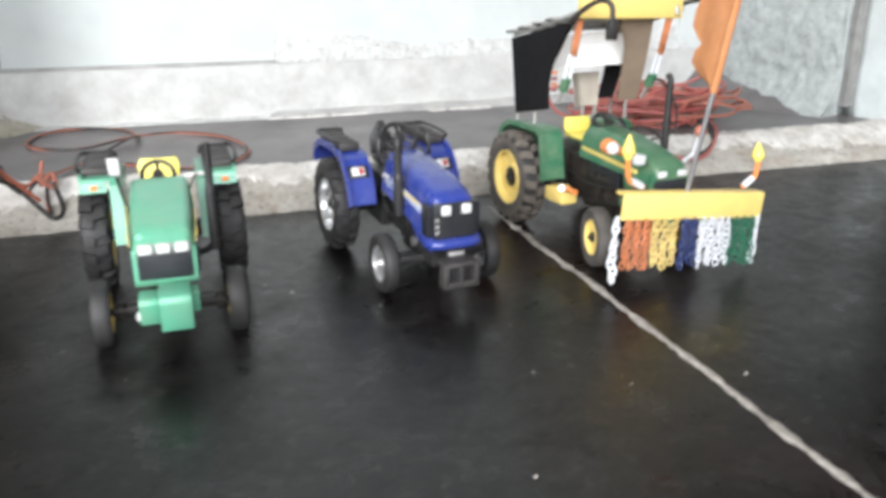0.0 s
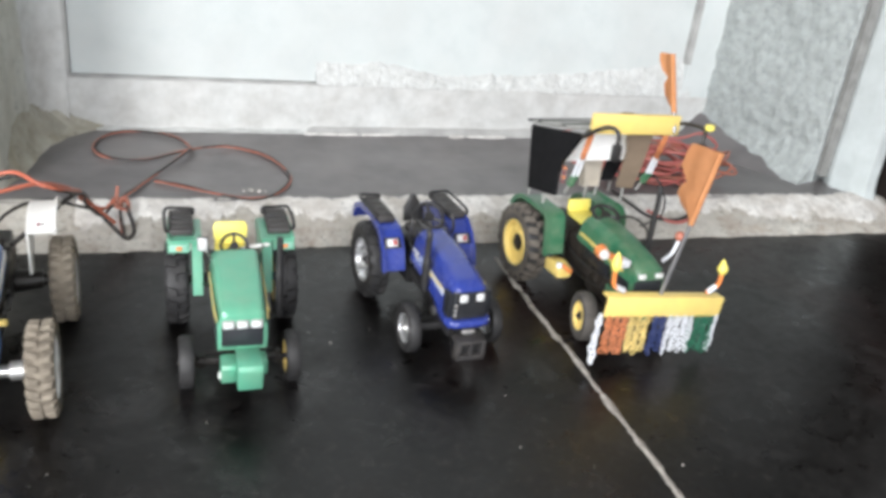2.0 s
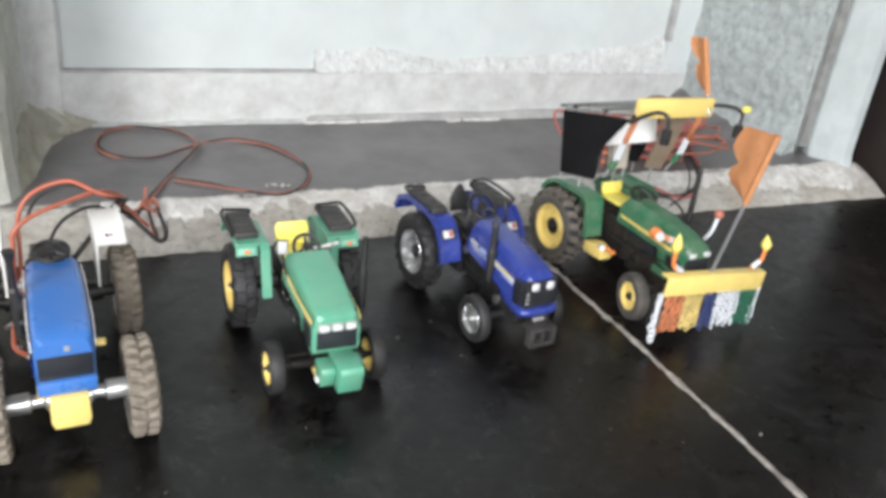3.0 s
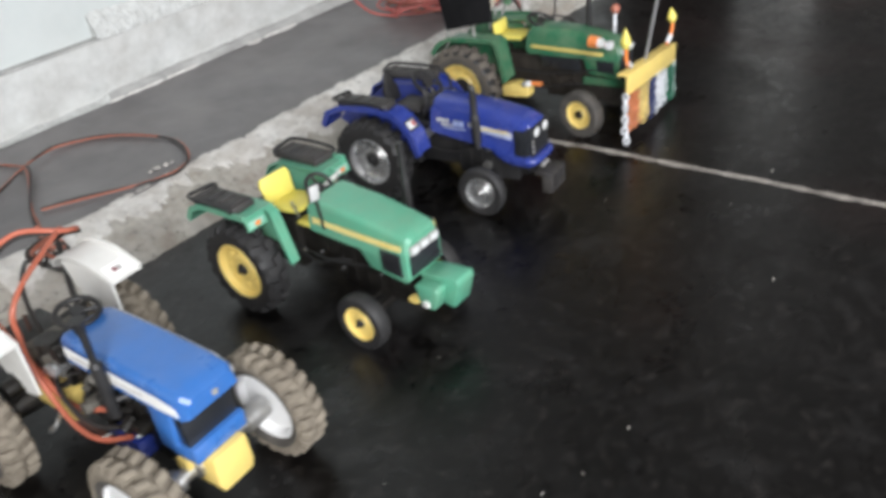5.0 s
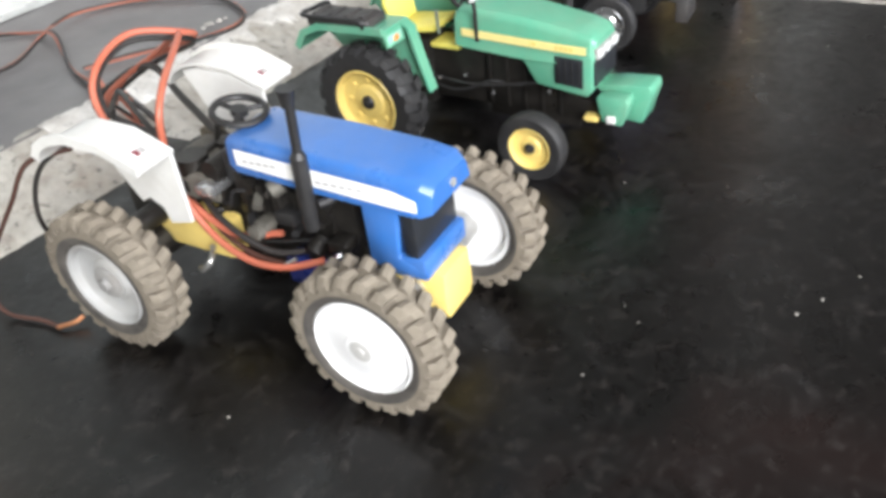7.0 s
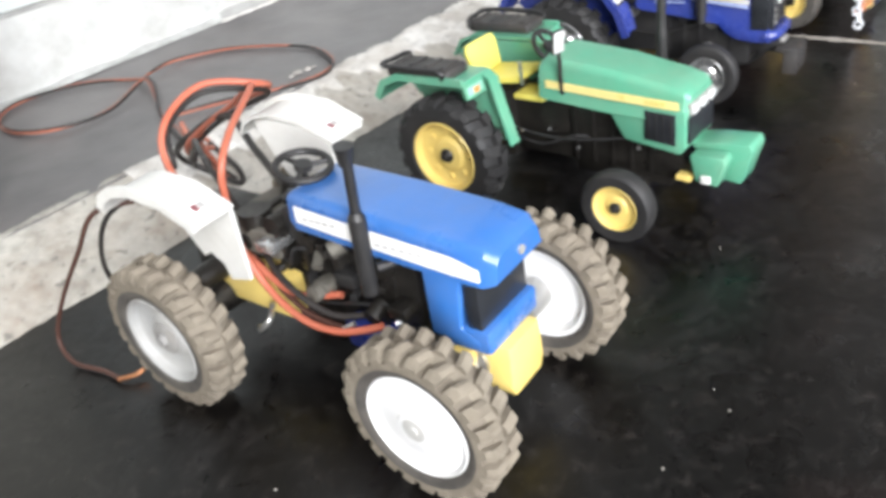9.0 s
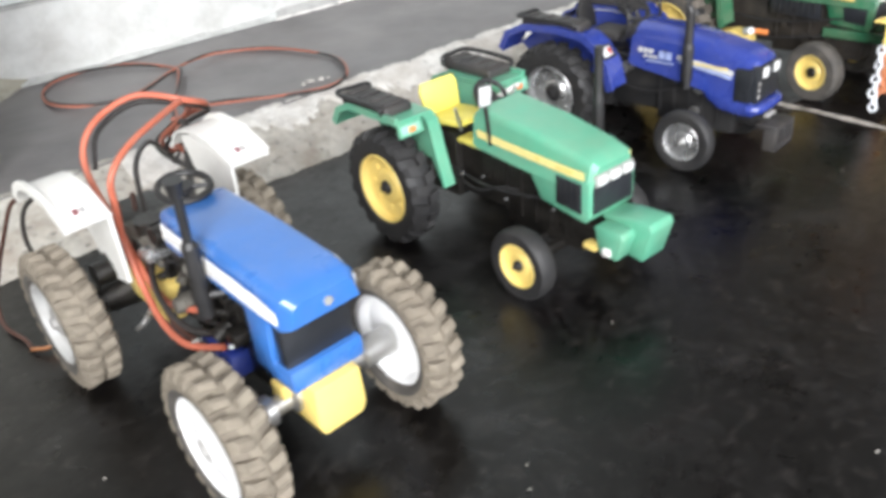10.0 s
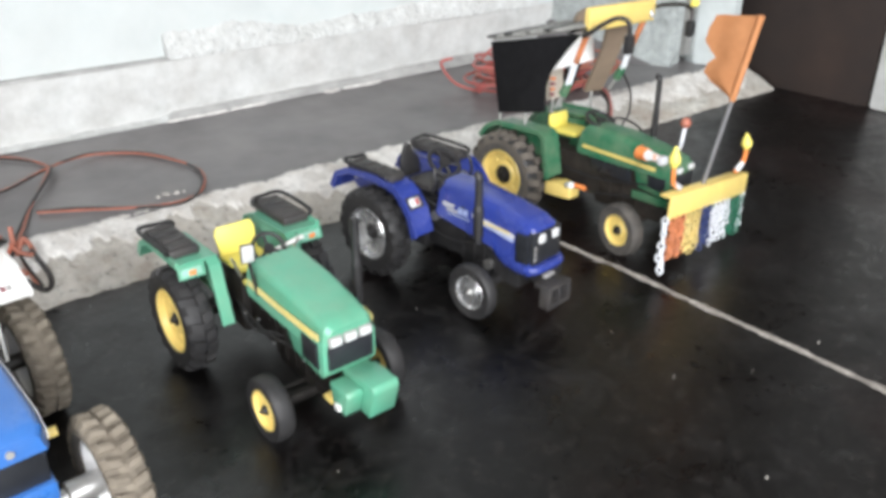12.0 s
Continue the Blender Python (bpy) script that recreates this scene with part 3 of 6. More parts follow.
# slab coloured darker for dirt and the soft shade of the recess
slab("pier_groove", (0.744, 0.122, 0.05), (0.775, 0.16, 2.5), M["darkgroove"], "dirty joint between jamb and pier, darkened for its soft shade", "groove")

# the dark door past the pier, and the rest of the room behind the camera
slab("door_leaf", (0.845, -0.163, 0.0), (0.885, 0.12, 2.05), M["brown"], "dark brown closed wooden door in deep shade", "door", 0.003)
slab("wall_over_door", (0.845, -0.163, 2.05), (0.96, 0.3, 2.6), M["room"], "plain wall over the brown door", "wall")
slab("door_post", (0.842, -0.29, 0.0), (0.96, -0.165, 2.6), M["wall_low"], "pale plastered door post standing on the floor", "post", 0.006)
slab("wall_east", (0.9, -3.2, 0.0), (1.0, -0.292, 2.6), M["room"], "plain plastered side wall", "wall")
slab("wall_above_niche", (-0.6, 0.52, 0.0), (0.9, 0.6, 2.6), M["room"], "plain wall behind the niche", "wall")
# west wall with a doorway, south wall with a window
slab("wall_west", (-1.87, -3.2, 0.0), (-1.75, -2.75, 2.6), M["room"], "plain plastered wall beside the doorway", "wall")
slab("wall_west_near", (-1.87, -1.45, 0.0), (-1.75, 0.3, 2.6), M["room"], "plain plastered wall beside the doorway", "wall")
slab("wall_west_over_door", (-1.87, -2.75, 2.1), (-1.75, -1.45, 2.6), M["room"], "plain plastered wall over the doorway", "wall")
slab("wall_south", (-1.75, -3.2, 0.0), (0.9, -3.08, 0.6), M["room"], "plain plastered wall under the window", "wall")
slab("wall_south_over", (-1.75, -3.2, 2.0), (0.9, -3.08, 2.6), M["room"], "plain plastered wall over the window", "wall")
slab("wall_south_left", (-1.75, -3.2, 0.6), (-1.1, -3.08, 2.0), M["room"], "plain plastered wall beside the window", "wall")
slab("wall_south_right", (0.5, -3.2, 0.6), (0.9, -3.08, 2.0), M["room"], "plain plastered wall beside the window", "wall")


def joint_strip():
    """The pale filled joint that runs over the floor."""
    bm = bmesh.new()
    k = 700
    rows = []
    for i in range(k + 1):
        y = 0.83 - 2.6 * i / k
        x = 0.1015 + 0.118 * (0.83 - y) - 0.02 * max(0.0, 0.4 - y) + 0.0025 * rnd((0, y, 0), 9, 2) + 0.0022 * rnd((0, y, 0), 33, 5)
        w = max(0.0011, 0.0034 + 0.0022 * rnd((1, y, 0), 26, 4) + 0.0032 * rnd((1, y, 0), 75, 1) + 0.0016 * rnd((1, y, 0), 160, 3))
        h = 0.0011 + 0.0009 * rnd((2, y, 0), 80, 4)
        rows.append([bm.verts.new((x + s * w, y, z)) for s, z in ((-1.1, -0.001), (-0.8, h * 0.7), (0.0, h), (0.8, h * 0.7), (1.1, -0.001))])
    for p, q in zip(rows, rows[1:]):
        for j in range(4):
            bm.faces.new((p[j], p[j + 1], q[j + 1], q[j]))
    return tagged(part("floor_joint", bm, M["joint"], angle=60), "uneven whitish cement joint across the black floor", "joint", kind="structure")


joint_strip()


# ---- toy tractors: built facing -y, rear axle over the origin ----
def wheel(parent, x, y, r, w, rim_r, tyre, rim, hub, side, lugs=20, lug_h=0.004, lug_w=0.006, dish=0.35, hub_r=0.2, style="dish", slant=0.5, label="", steer=0.0):
    """A wheel standing on the floor at (x, y), its outer face towards side (-1 or 1): rim with hub and tyre as parts."""
    c = pose(x, y, r, 0, 0, steer)
    flip = c @ (Matrix() if side > 0 else pose(0, 0, 0, 0, 0, 180))
    h = w / 2
    bm = bmesh.new()
    d = h - dish * w
    if style == "disc":
        prof = [(rim_r, -h * 0.7), (rim_r, h * 0.8), (rim_r * 0.95, h * 0.92), (rim_r * 0.9, h * 0.7), (rim_r * 0.55, h * 0.78), (rim_r * 0.34, h * 0.9),
                (rim_r * 0.3, h * 1.0), (0, h * 1.02), (0, -h * 0.2), (rim_r * 0.8, -h * 0.2), (rim_r * 0.88, -h * 0.7)]
    else:
        prof = [(rim_r, -h * 0.9), (rim_r, h * 0.82), (rim_r * 0.96, h * 0.95), (rim_r * 0.9, h * 0.85), (rim_r * 0.86, d + 0.1 * h), (rim_r * 0.76, d), (rim_r * 0.5, d - 0.05 * h),
                (rim_r * 0.42, d + 0.12 * h), (rim_r * 0.3, d + 0.16 * h), (0, d + 0.16 * h), (0, d - 0.5 * h), (rim_r * 0.8, d - 0.5 * h), (rim_r * 0.9, -h * 0.8)]
    lathe(bm, prof, 44, flip)
    if style == "slots":
        for i in range(8):
            m = flip @ pose(d + 0.05 * h, 0, 0, i * 45) @ pose(0, rim_r * 0.63, 0)
            bmesh.ops.create_cone(bm, cap_ends=True, segments=8, radius1=rim_r * 0.085, radius2=rim_r * 0.07, depth=0.0016, matrix=m @ pose(0, 0, 0, 0, 90))
    wheel_ob = part("wheel", bm, rim, parent, label, angle=30)
    bm = bmesh.new()
    hd = d + 0.14 * h if style != "disc" else h * 0.98
    rise = 0.25 if style == "disc" else 1.0
    lathe(bm, [(0, hd - 0.004), (rim_r * hub_r, hd - 0.004), (rim_r * hub_r, hd + 0.0012 * rise), (rim_r * hub_r * 0.8, hd + 0.0024 * rise), (rim_r * hub_r * 0.42, hd + 0.0024 * rise), (rim_r * hub_r * 0.36, hd + 0.005 * rise), (0, hd + 0.005 * rise)], 20, flip, closed=False)
    part("hub", bm, hub, wheel_ob)
    bm = bmesh.new()
    t = r - lug_h
    cols = [(rim_r * 0.985, -0.86), (rim_r * 1.05, -0.99), (rim_r + (t - rim_r) * 0.5, -1.04), (rim_r + (t - rim_r) * 0.8, -1.0), (t - 0.0008, -0.8), (t, -0.4), (t, -0.06), (t, 0.06), (t, 0.4), (t - 0.0008, 0.8),
            (rim_r + (t - rim_r) * 0.8, 1.0), (rim_r + (t - rim_r) * 0.5, 1.04), (rim_r * 1.05, 0.99), (rim_r * 0.985, 0.86)]
    knobbly = lug_h and tyre == M["rubberdust"]      # a low crown filled with dust between rounded shoulder knobs
    if knobbly:
        cols[5:9] = [(t + 0.001, -0.36), (t + 0.0022, -0.1), (t + 0.0022, 0.1), (t + 0.001, 0.36)]
    step, wide = (5, 3) if knobbly else (6, 3)
    n = lugs * step if lug_h else 56
    grid = [[bm.verts.new(c @ Vector((h * x, rad * math.cos(q), rad * math.sin(q)))) for i in range(n) for q in (2 * math.pi * (i + slant * 2.4 * (1 - min(1, abs(x))) * bool(lug_h)) / n,)] for rad, x in cols]
    k = len(cols)
    skin = [[bm.faces.new((grid[j][i], grid[j][(i + 1) % n], grid[(j + 1) % k][(i + 1) % n], grid[(j + 1) % k][i])) for i in range(n)] for j in range(k)]
    for i in range(lugs if lug_h else 0):
        for bands, first_ in (((3, 4, 5), 0), ((7, 8, 9), 2)) if knobbly else (((3, 4, 5), 0), ((7, 8, 9), 3)):
            faces = [skin[j][(step * i + first_ + d_) % n] for j in bands for d_ in range(wide)]
            raised = bmesh.ops.extrude_face_region(bm, geom=faces)["geom"]
            bmesh.ops.delete(bm, geom=faces, context="FACES_ONLY")
            for v in (g for g in raised if isinstance(g, bmesh.types.BMVert)):
                p = c.inverted() @ v.co
                rad = math.hypot(p.y, p.z)
                f_ = (min(r, rad + lug_h) if rad > t - 0.001 else rad + lug_h * 0.55) / rad
                if knobbly:
                    mid = 2 * math.pi * (step * i + first_ + wide / 2 + slant * 2.4 * (1 - min(1, abs(p.x) / h))) / n
                    off = abs(math.remainder(math.atan2(p.z, p.y) - mid, 2 * math.pi)) * n / (math.pi * wide)
                    f_ = (r + 0.0009 - 0.0019 * min(1.0, off) ** 2 - (0.0006 if abs(p.x) < 0.3 * h else 0.0)) / rad if rad > t - 0.001 else f_
                v.co = c @ Vector((p.x * (1.0 if rad > t - 0.001 else 1.03), p.y * f_, p.z * f_))
    for f_ in bm.faces:
        p = c.inverted() @ f_.calc_center_median()
        rr = math.hypot(p.y, p.z)
        flank = rim_r + (t - rim_r) * 0.5
        f_.material_index = 2 if rr < flank else int(lug_h > 0.003 and rr < t + 0.0004 and abs(p.x) < h * 0.93)
    ob = part("tyre", bm, tyre, wheel_ob, angle=32)
    dusty = lug_h > 0.003 and tyre in (M["rubberdust"], M["rubbermud"])
    ob.data.materials.append(M["rubbergap"] if knobbly else M["rubber"])
    ob.data.materials.append(M["sidewall"] if dusty else tyre)
    return wheel_ob


def strip(bm, path, x0, x1, thick):
    """Sheet metal bent along path (in y, z), from x0 to x1."""
    n = len(path)
    nor = []
    for i in range(n):
        a, b = path[max(0, i - 1)], path[min(n - 1, i + 1)]
        d = Vector((b[0] - a[0], b[1] - a[1])).normalized()
        nor.append((d.y * thick, -d.x * thick))
    outline = list(path) + [(path[i][0] + nor[i][0], path[i][1] + nor[i][1]) for i in range(n - 1, -1, -1)]
    k = len(outline)
    A, B = [bm.verts.new((x0, *p)) for p in outline], [bm.verts.new((x1, *p)) for p in outline]
    for i in range(k):
        bm.faces.new((A[i], B[i], B[(i + 1) % k], A[(i + 1) % k]))
    for R in (A, B):
        for i in range(n - 1):
            bm.faces.new((R[i], R[i + 1], R[k - 2 - i], R[k - 1 - i]))


def fender(parent, path, xin, xout, paint, label="", thick=0.0022, lip=0.004, wall=None):
    """A mudguard: bent top, a turned-down outer lip and an inner side plate."""
    bm = bmesh.new()
    strip(bm, path, xin, xout, thick)
    s = 1 if xout > xin else -1
    ob = part("fender", bm, paint, parent, label)
    bm = bmesh.new()
    strip(bm, [(y, z - thick * 0.2) for y, z in path], xout - s * thick, xout + s * 0.0004, thick + lip)
    part("fender_lip", bm, paint, ob)
    if wall:
        bm = bmesh.new()
        prism(bm, wall, xin, xin + s * thick)
        part("fender_side", bm, paint, ob)
    return ob


def hang(rows, thick):
    """A stiff sheet through rows of left and right edge points."""
    bm = bmesh.new()
    a = [[Vector(p) for p in row] for row in rows]
    n = (a[0][1] - a[0][0]).cross(a[-1][0] - a[0][0]).normalized() * thick
    loft(bm, [[l, r, r + n, l + n] for l, r in a])
    return bm


def steering(parent, c, r, tilt, base, material=None):
    bm = bmesh.new()
    m = pose(*c, tilt)
    ring = [m @ Vector((r * math.cos(a), r * math.sin(a), 0)) for a in [2 * math.pi * i / 20 for i in range(20)]]
    tube(bm, ring, r * 0.14, 8, True, 1)
    for a in (90, 210, 330):
        rod(bm, c, m @ Vector((r * math.cos(radians(a)), r * math.sin(radians(a)), 0)), r * 0.11, segs=8)
    rod(bm, m @ Vector((0, 0, r * 0.12)), m @ Vector((0, 0, -r * 0.12)), r * 0.34, segs=14)
    rod(bm, c, base, r * 0.12, segs=10)
    return part("steering_wheel", bm, material or M["black"], parent)


def block(parent, name, lo, hi, material, bev=0.001, label="", m=None):
    bm = bmesh.new()
    box(bm, lo, hi, bev, m)
    return part(name, bm, material, parent, label)


def bars(parent, x0, x1, y, z, h, n, material, name="marking", axis="x", side=0.0):
    """Writing too small to read: a row of plain bars standing just off the surface."""
    bm = bmesh.new()
    w = (x1 - x0) / n
    for i in range(n):
        a, b = x0 + w * i, x0 + w * (i + 0.72)
        if axis == "x":
            box(bm, (a, y - 0.0006, z - h / 2), (b, y + 0.0006, z + h / 2))
        else:
            box(bm, (side - 0.0006, a, z - h / 2), (side + 0.0006, b, z + h / 2))
    return part(name, bm, material, parent)


def engine(parent, y0, y1, z0, z1, w, seed, material=None):
    """The dark gearbox and engine between the wheels: castings, covers, pipes and bolts."""
    rs = random.Random(seed)
    mt = material or M["grease"]
    L = y1 - y0
    bm = bmesh.new()
    box(bm, (-w * 0.7, y0, z0), (w * 0.7, y0 + L * 0.42, z1 * 0.92), 0.002)
    eng = part("engine", bm, mt, parent)
    bm = bmesh.new()
    box(bm, (-w * 0.5, y0 + L * 0.4, z0 + 0.006), (w * 0.5, y0 + L * 0.72, z1 * 0.86), 0.002)
    part("clutch_housing", bm, mt, parent)
    bm = bmesh.new()
    box(bm, (-w * 0.85, y0 + L * 0.7, z0 + 0.002), (w * 0.85, y1, z1 * 0.9), 0.003)
    part("gearbox", bm, mt, parent)
    for i in range(12):
        y, z = rs.uniform(y0 + 0.01, y1 - 0.01), rs.uniform(z0 + 0.006, z1 - 0.008)
        s = rs.choice((-1, 1))
        bm = bmesh.new()
        rod(bm, (s * w * 0.4, y, z), (s * w * rs.uniform(0.85, 1.1), y, z), rs.uniform(0.002, 0.0055), segs=10)
        part("plug", bm, mt if i % 4 else M["steel"], eng)
    for i in range(5):
        y = y0 + L * (0.08 + 0.08 * i)
        bm = bmesh.new()
        box(bm, (-w * 0.78, y, z0 + 0.008), (w * 0.78, y + 0.003, z1 * 0.86), 0.0006)
        part("cooling_fin", bm, mt, eng)
    for i in range(4):
        s = (-1, 1)[i % 2]
        a, b = rs.uniform(y0, y0 + L * 0.4), rs.uniform(y0 + L * 0.5, y1)
        z = rs.uniform(z0 + 0.01, z1)
        bm = bmesh.new()
        tube(bm, [(s * w * 0.6, a, z), (s * w * 1.05, a + 0.01, z + 0.004), (s * w * 1.1, (a + b) / 2, z - 0.006), (s * w * 0.7, b, z - 0.002)], 0.0011, 6)
        part("hose", bm, M["black"], parent)


def front_axle(parent, y, z, half, material, bar=0.004):
    bm = bmesh.new()
    box(bm, (-half, y - bar, z - bar), (half, y + bar, z + bar), bar * 0.4)
    ax = part("front_axle", bm, material, parent)
    for s in (-1, 1):
        bm = bmesh.new()
        rod(bm, (s * half * 0.86, y, z - bar * 1.8), (s * half * 0.86, y, z + bar * 2.2), bar * 0.9)
        part("kingpin", bm, material, ax)
        bm = bmesh.new()
        rod(bm, (s * half * 0.8, y, z), (s * half * 1.12, y, z), bar * 0.75)
        part("spindle", bm, material, ax)
    bm = bmesh.new()
    rod(bm, (-half * 0.8, y + 0.012, z + 0.002), (half * 0.8, y + 0.012, z + 0.002), bar * 0.35, segs=8)
    part("tie_rod", bm, material, ax)


def rear_axle(parent, half, r, material, thick=0.008):
    bm = bmesh.new()
    rod(bm, (-half, 0, r), (half, 0, r), thick * 0.6)
    for s in (-1, 1):
        rod(bm, (s * half * 0.02, 0, r), (s * half * 0.7, 0, r), thick * 1.3, thick * 0.9, 16)
    part("rear_axle", bm, material, parent)


def hood(parent, rows, material, label="", name="hood"):
    """rows of y, half-width, bottom, top, shoulder radius, lean."""
    bm = bmesh.new()
    loft(bm, [[Vector((x, y, z)) for x, z in arch(w, z0, z1, r, ln)] for y, w, z0, z1, r, ln in rows])
    return part(name, bm, material, parent, label, angle=30)


def pad(parent, x0, x1, y0, y1, z, material, handle=0):
    """The black box on a mudguard with its rail."""
    bm = bmesh.new()
    box(bm, (x0, y0, z), (x1, y1, z + 0.0085), 0.0026, segs=3)
    for i in range(4):
        y = y0 + (y1 - y0) * (i + 0.5) / 4
        box(bm, (x0 + 0.003, y - 0.0022, z + 0.008), (x1 - 0.003, y + 0.0022, z + 0.0098), 0.0008)
    ob = part("fender_box", bm, material, parent)
    bm = bmesh.new()
    xo = x0 if handle < 0 else x1
    zz = z + 0.0092
    tube(bm, [(xo, y0 + 0.004, z + 0.003), (xo + handle * 0.003, y0 + 0.006, zz), (xo + handle * 0.003, y1 - 0.002, zz), ((x0 + x1) / 2, y1 + 0.001, zz), (x0 + x1 - xo, y1 - 0.002, zz), (x0 + x1 - xo, y1 - 0.002, z + 0.003)], 0.0018, 7)
    part("rail", bm, M["black"], ob)


def exhaust(parent, x, y, z0, z1, r, material, hook=0.0, fat=1.6):
    bm = bmesh.new()
    rod(bm, (x, y, z0), (x, y, z1), r)
    rod(bm, (x, y, z0 + (z1 - z0) * 0.12), (x, y, z0 + (z1 - z0) * 0.55), r * fat, segs=18)
    rod(bm, (x, y, z0 + (z1 - z0) * 0.55), (x, y, z0 + (z1 - z0) * 0.62), r * fat, r, 18)
    if hook:
        tube(bm, [(x, y, z1 - 0.002), (x, y, z1 + 0.002), (x, y + hook * 0.5, z1 + 0.005), (x, y + hook, z1 + 0.005)], r, 10)
    return part("exhaust_pipe", bm, material, parent)


def lamp_unit(parent, c, w, h, name="headlight", material=None, d=0.002, m=None):
    bm = bmesh.new()
    box(bm, (c[0] - w / 2, c[1] - d, c[2] - h / 2), (c[0] + w / 2, c[1] + d, c[2] + h / 2), min(w, h) * 0.2, m)
    return part(name, bm, material or M["lamp"], parent)


# ---- mint green tractor ----
def mint_tractor():
    t = thing("toy_tractor", pose(-0.2275, 0.681, 0, 0, 0, 7), "mint green toy tractor with yellow rims and seat on black floor", "toy tractor", "toy tractors in a row")
    for s in (-1, 1):
        wheel(t, s * 0.0535, -0.003, 0.043, 0.022, 0.0265, M["rubber"], M["yellow"], M["black"], s, 18, 0.0042, 0.0052, 0.34, 0.2, "slots")
        wheel(t, s * 0.047, -0.128, 0.0245, 0.013, 0.0155, M["rubber"], M["yellow"], M["black"], s, 0, 0.0, 0.004, 0.3, 0.24)
        xi, xo = s * 0.029, s * 0.066
        path = [(0.05, 0.079), (0.043, 0.09), (0.03, 0.0955), (-0.026, 0.0965)]
        f = fender(t, path, xi, s * 0.061, M["mint"], "", 0.0022, 0.003, [(0.047, 0.083), (0.03, 0.095), (-0.027, 0.095), (-0.041, 0.05), (-0.03, 0.047), (-0.024, 0.062), (0.03, 0.066)])
        bm = bmesh.new()
        strip(bm, [(-0.024, 0.0965), (-0.03, 0.093), (-0.0345, 0.075), (-0.0425, 0.047)], xi, s * 0.0385, 0.0022)
        part("front_flap", bm, M["mint"], f)
        bm = bmesh.new()
        strip(bm, [(-0.026, 0.0964), (-0.0285, 0.0875)], s * 0.0405, s * 0.061, 0.0018)
        part("turned_edge", bm, M["mint"], f)
        a_, b_ = sorted((s * 0.043, s * 0.059))
        bm = bmesh.new()
        box(bm, (a_, -0.0298, 0.0885), (b_, -0.0283, 0.0955), 0.0006)
        part("sticker", bm, M["stickermint"], f, "faded silvery sticker")
        bm = bmesh.new()
        box(bm, ((a_ + b_) / 2 - 0.002, -0.0306, 0.09), ((a_ + b_) / 2 + 0.0035, -0.029, 0.094), 0.0006)
        part("reflector", bm, M["orange"], f)
        pad(t, *sorted((s * 0.036, s * 0.06)), -0.014, 0.04, 0.0965, M["blackpad"], s)
    engine(t, -0.148, 0.02, 0.024, 0.085, 0.017, 3)
    rear_axle(t, 0.05, 0.043, M["grease"])
    front_axle(t, -0.128, 0.0245, 0.04, M["grease"], 0.0034)
    hood(t, [(-0.06, 0.0235, 0.08, 0.102, 0.0055, 0.002), (-0.064, 0.0245, 0.079, 0.1055, 0.0055, 0.003), (-0.11, 0.0238, 0.075, 0.1015, 0.0055, 0.003), (-0.147, 0.0225, 0.074, 0.095, 0.0055, 0.003), (-0.158, 0.0215, 0.074, 0.0918, 0.005, 0.003), (-0.161, 0.019, 0.076, 0.0888, 0.005, 0.003)], M["mint"])
    bm = bmesh.new()      # cowl under the bonnet's front
    prism(bm, [(-0.106, 0.08), (-0.12, 0.057), (-0.157, 0.052), (-0.1602, 0.057), (-0.1602, 0.08)], -0.0212, 0.0212, 0.0016)
    cowl = part("cowl", bm, M["mint"], t)
    block(cowl, "grille", (-0.018, -0.1618, 0.0585), (0.018, -0.158, 0.079), M["grille"], 0.0012)
    for s in (-1, 1):
        bm = bmesh.new()
        prism(bm, [(-0.1345, 0.0795), (-0.1345, 0.0605), (-0.1545, 0.0585), (-0.1545, 0.0785)], s * 0.0212, s * 0.0228, 0.0004)
        vent = part("side_vent", bm, M["grille"], cowl)
        for i in range(4):
            y_ = -0.1375 - 0.0047 * i
            bm = bmesh.new()
            box(bm, (min(s * 0.0226, s * 0.0233), y_ - 0.0007, 0.0615), (max(s * 0.0226, s * 0.0233), y_ + 0.0007, 0.0775), 0.0003)
            part("vent_slat", bm, M["black"], vent)
        edge = [(-0.0665, 0.0243, 0.0925, 0.0873), (-0.11, 0.02365, 0.0897, 0.0845), (-0.147, 0.0224, 0.0874, 0.0822), (-0.1565, 0.0216, 0.0868, 0.0818)]
        stripe = part("stripe", hang([[(s * x, y, za), (s * x, y, zb)] for y, x, za, zb in edge], 0.0006), M["palestripe"], t)
        bars(stripe, -0.122, -0.095, 0, 0.0866, 0.0026, 7, M["gold"], axis="y", side=s * 0.0234)
        bars(stripe, -0.148, -0.134, 0, 0.0851, 0.0024, 4, M["gold"], axis="y", side=s * 0.0228)
    for x in (-0.0118, 0.0, 0.0118):
        case = block(cowl, "lamp_case", (x - 0.0054, -0.1625, 0.0765), (x + 0.0054, -0.1595, 0.0845), M["greytin"], 0.001)
        lamp_unit(case, (x, -0.1622, 0.0805), 0.0086, 0.0056)
    bm = bmesh.new()
    box(bm, (-0.0165, -0.0475, 0.0785), (0.0165, -0.0085, 0.0835), 0.0018, pose(0, 0, 0, -6))
    part("seat", bm, M["lemon"], t)
    bm = bmesh.new()
    prism(bm, [(-0.0155, 0.0), (0.0155, 0.0), (0.017, 0.018), (0.0145, 0.0235), (-0.0145, 0.0235), (-0.017, 0.018)], -0.0016, 0.0016, 0.0007, pose(0, -0.002, 0.083, -14), axis=1)
    part("backrest", bm, M["lemon"], t)
    bm = bmesh.new()
    box(bm, (-0.0135, -0.056, 0.0705), (0.0135, -0.032, 0.0745), 0.001)
    part("footplate", bm, M["lemon"], t)
    steering(t, (0, -0.055, 0.1055), 0.0122, 48, (0, -0.066, 0.094))
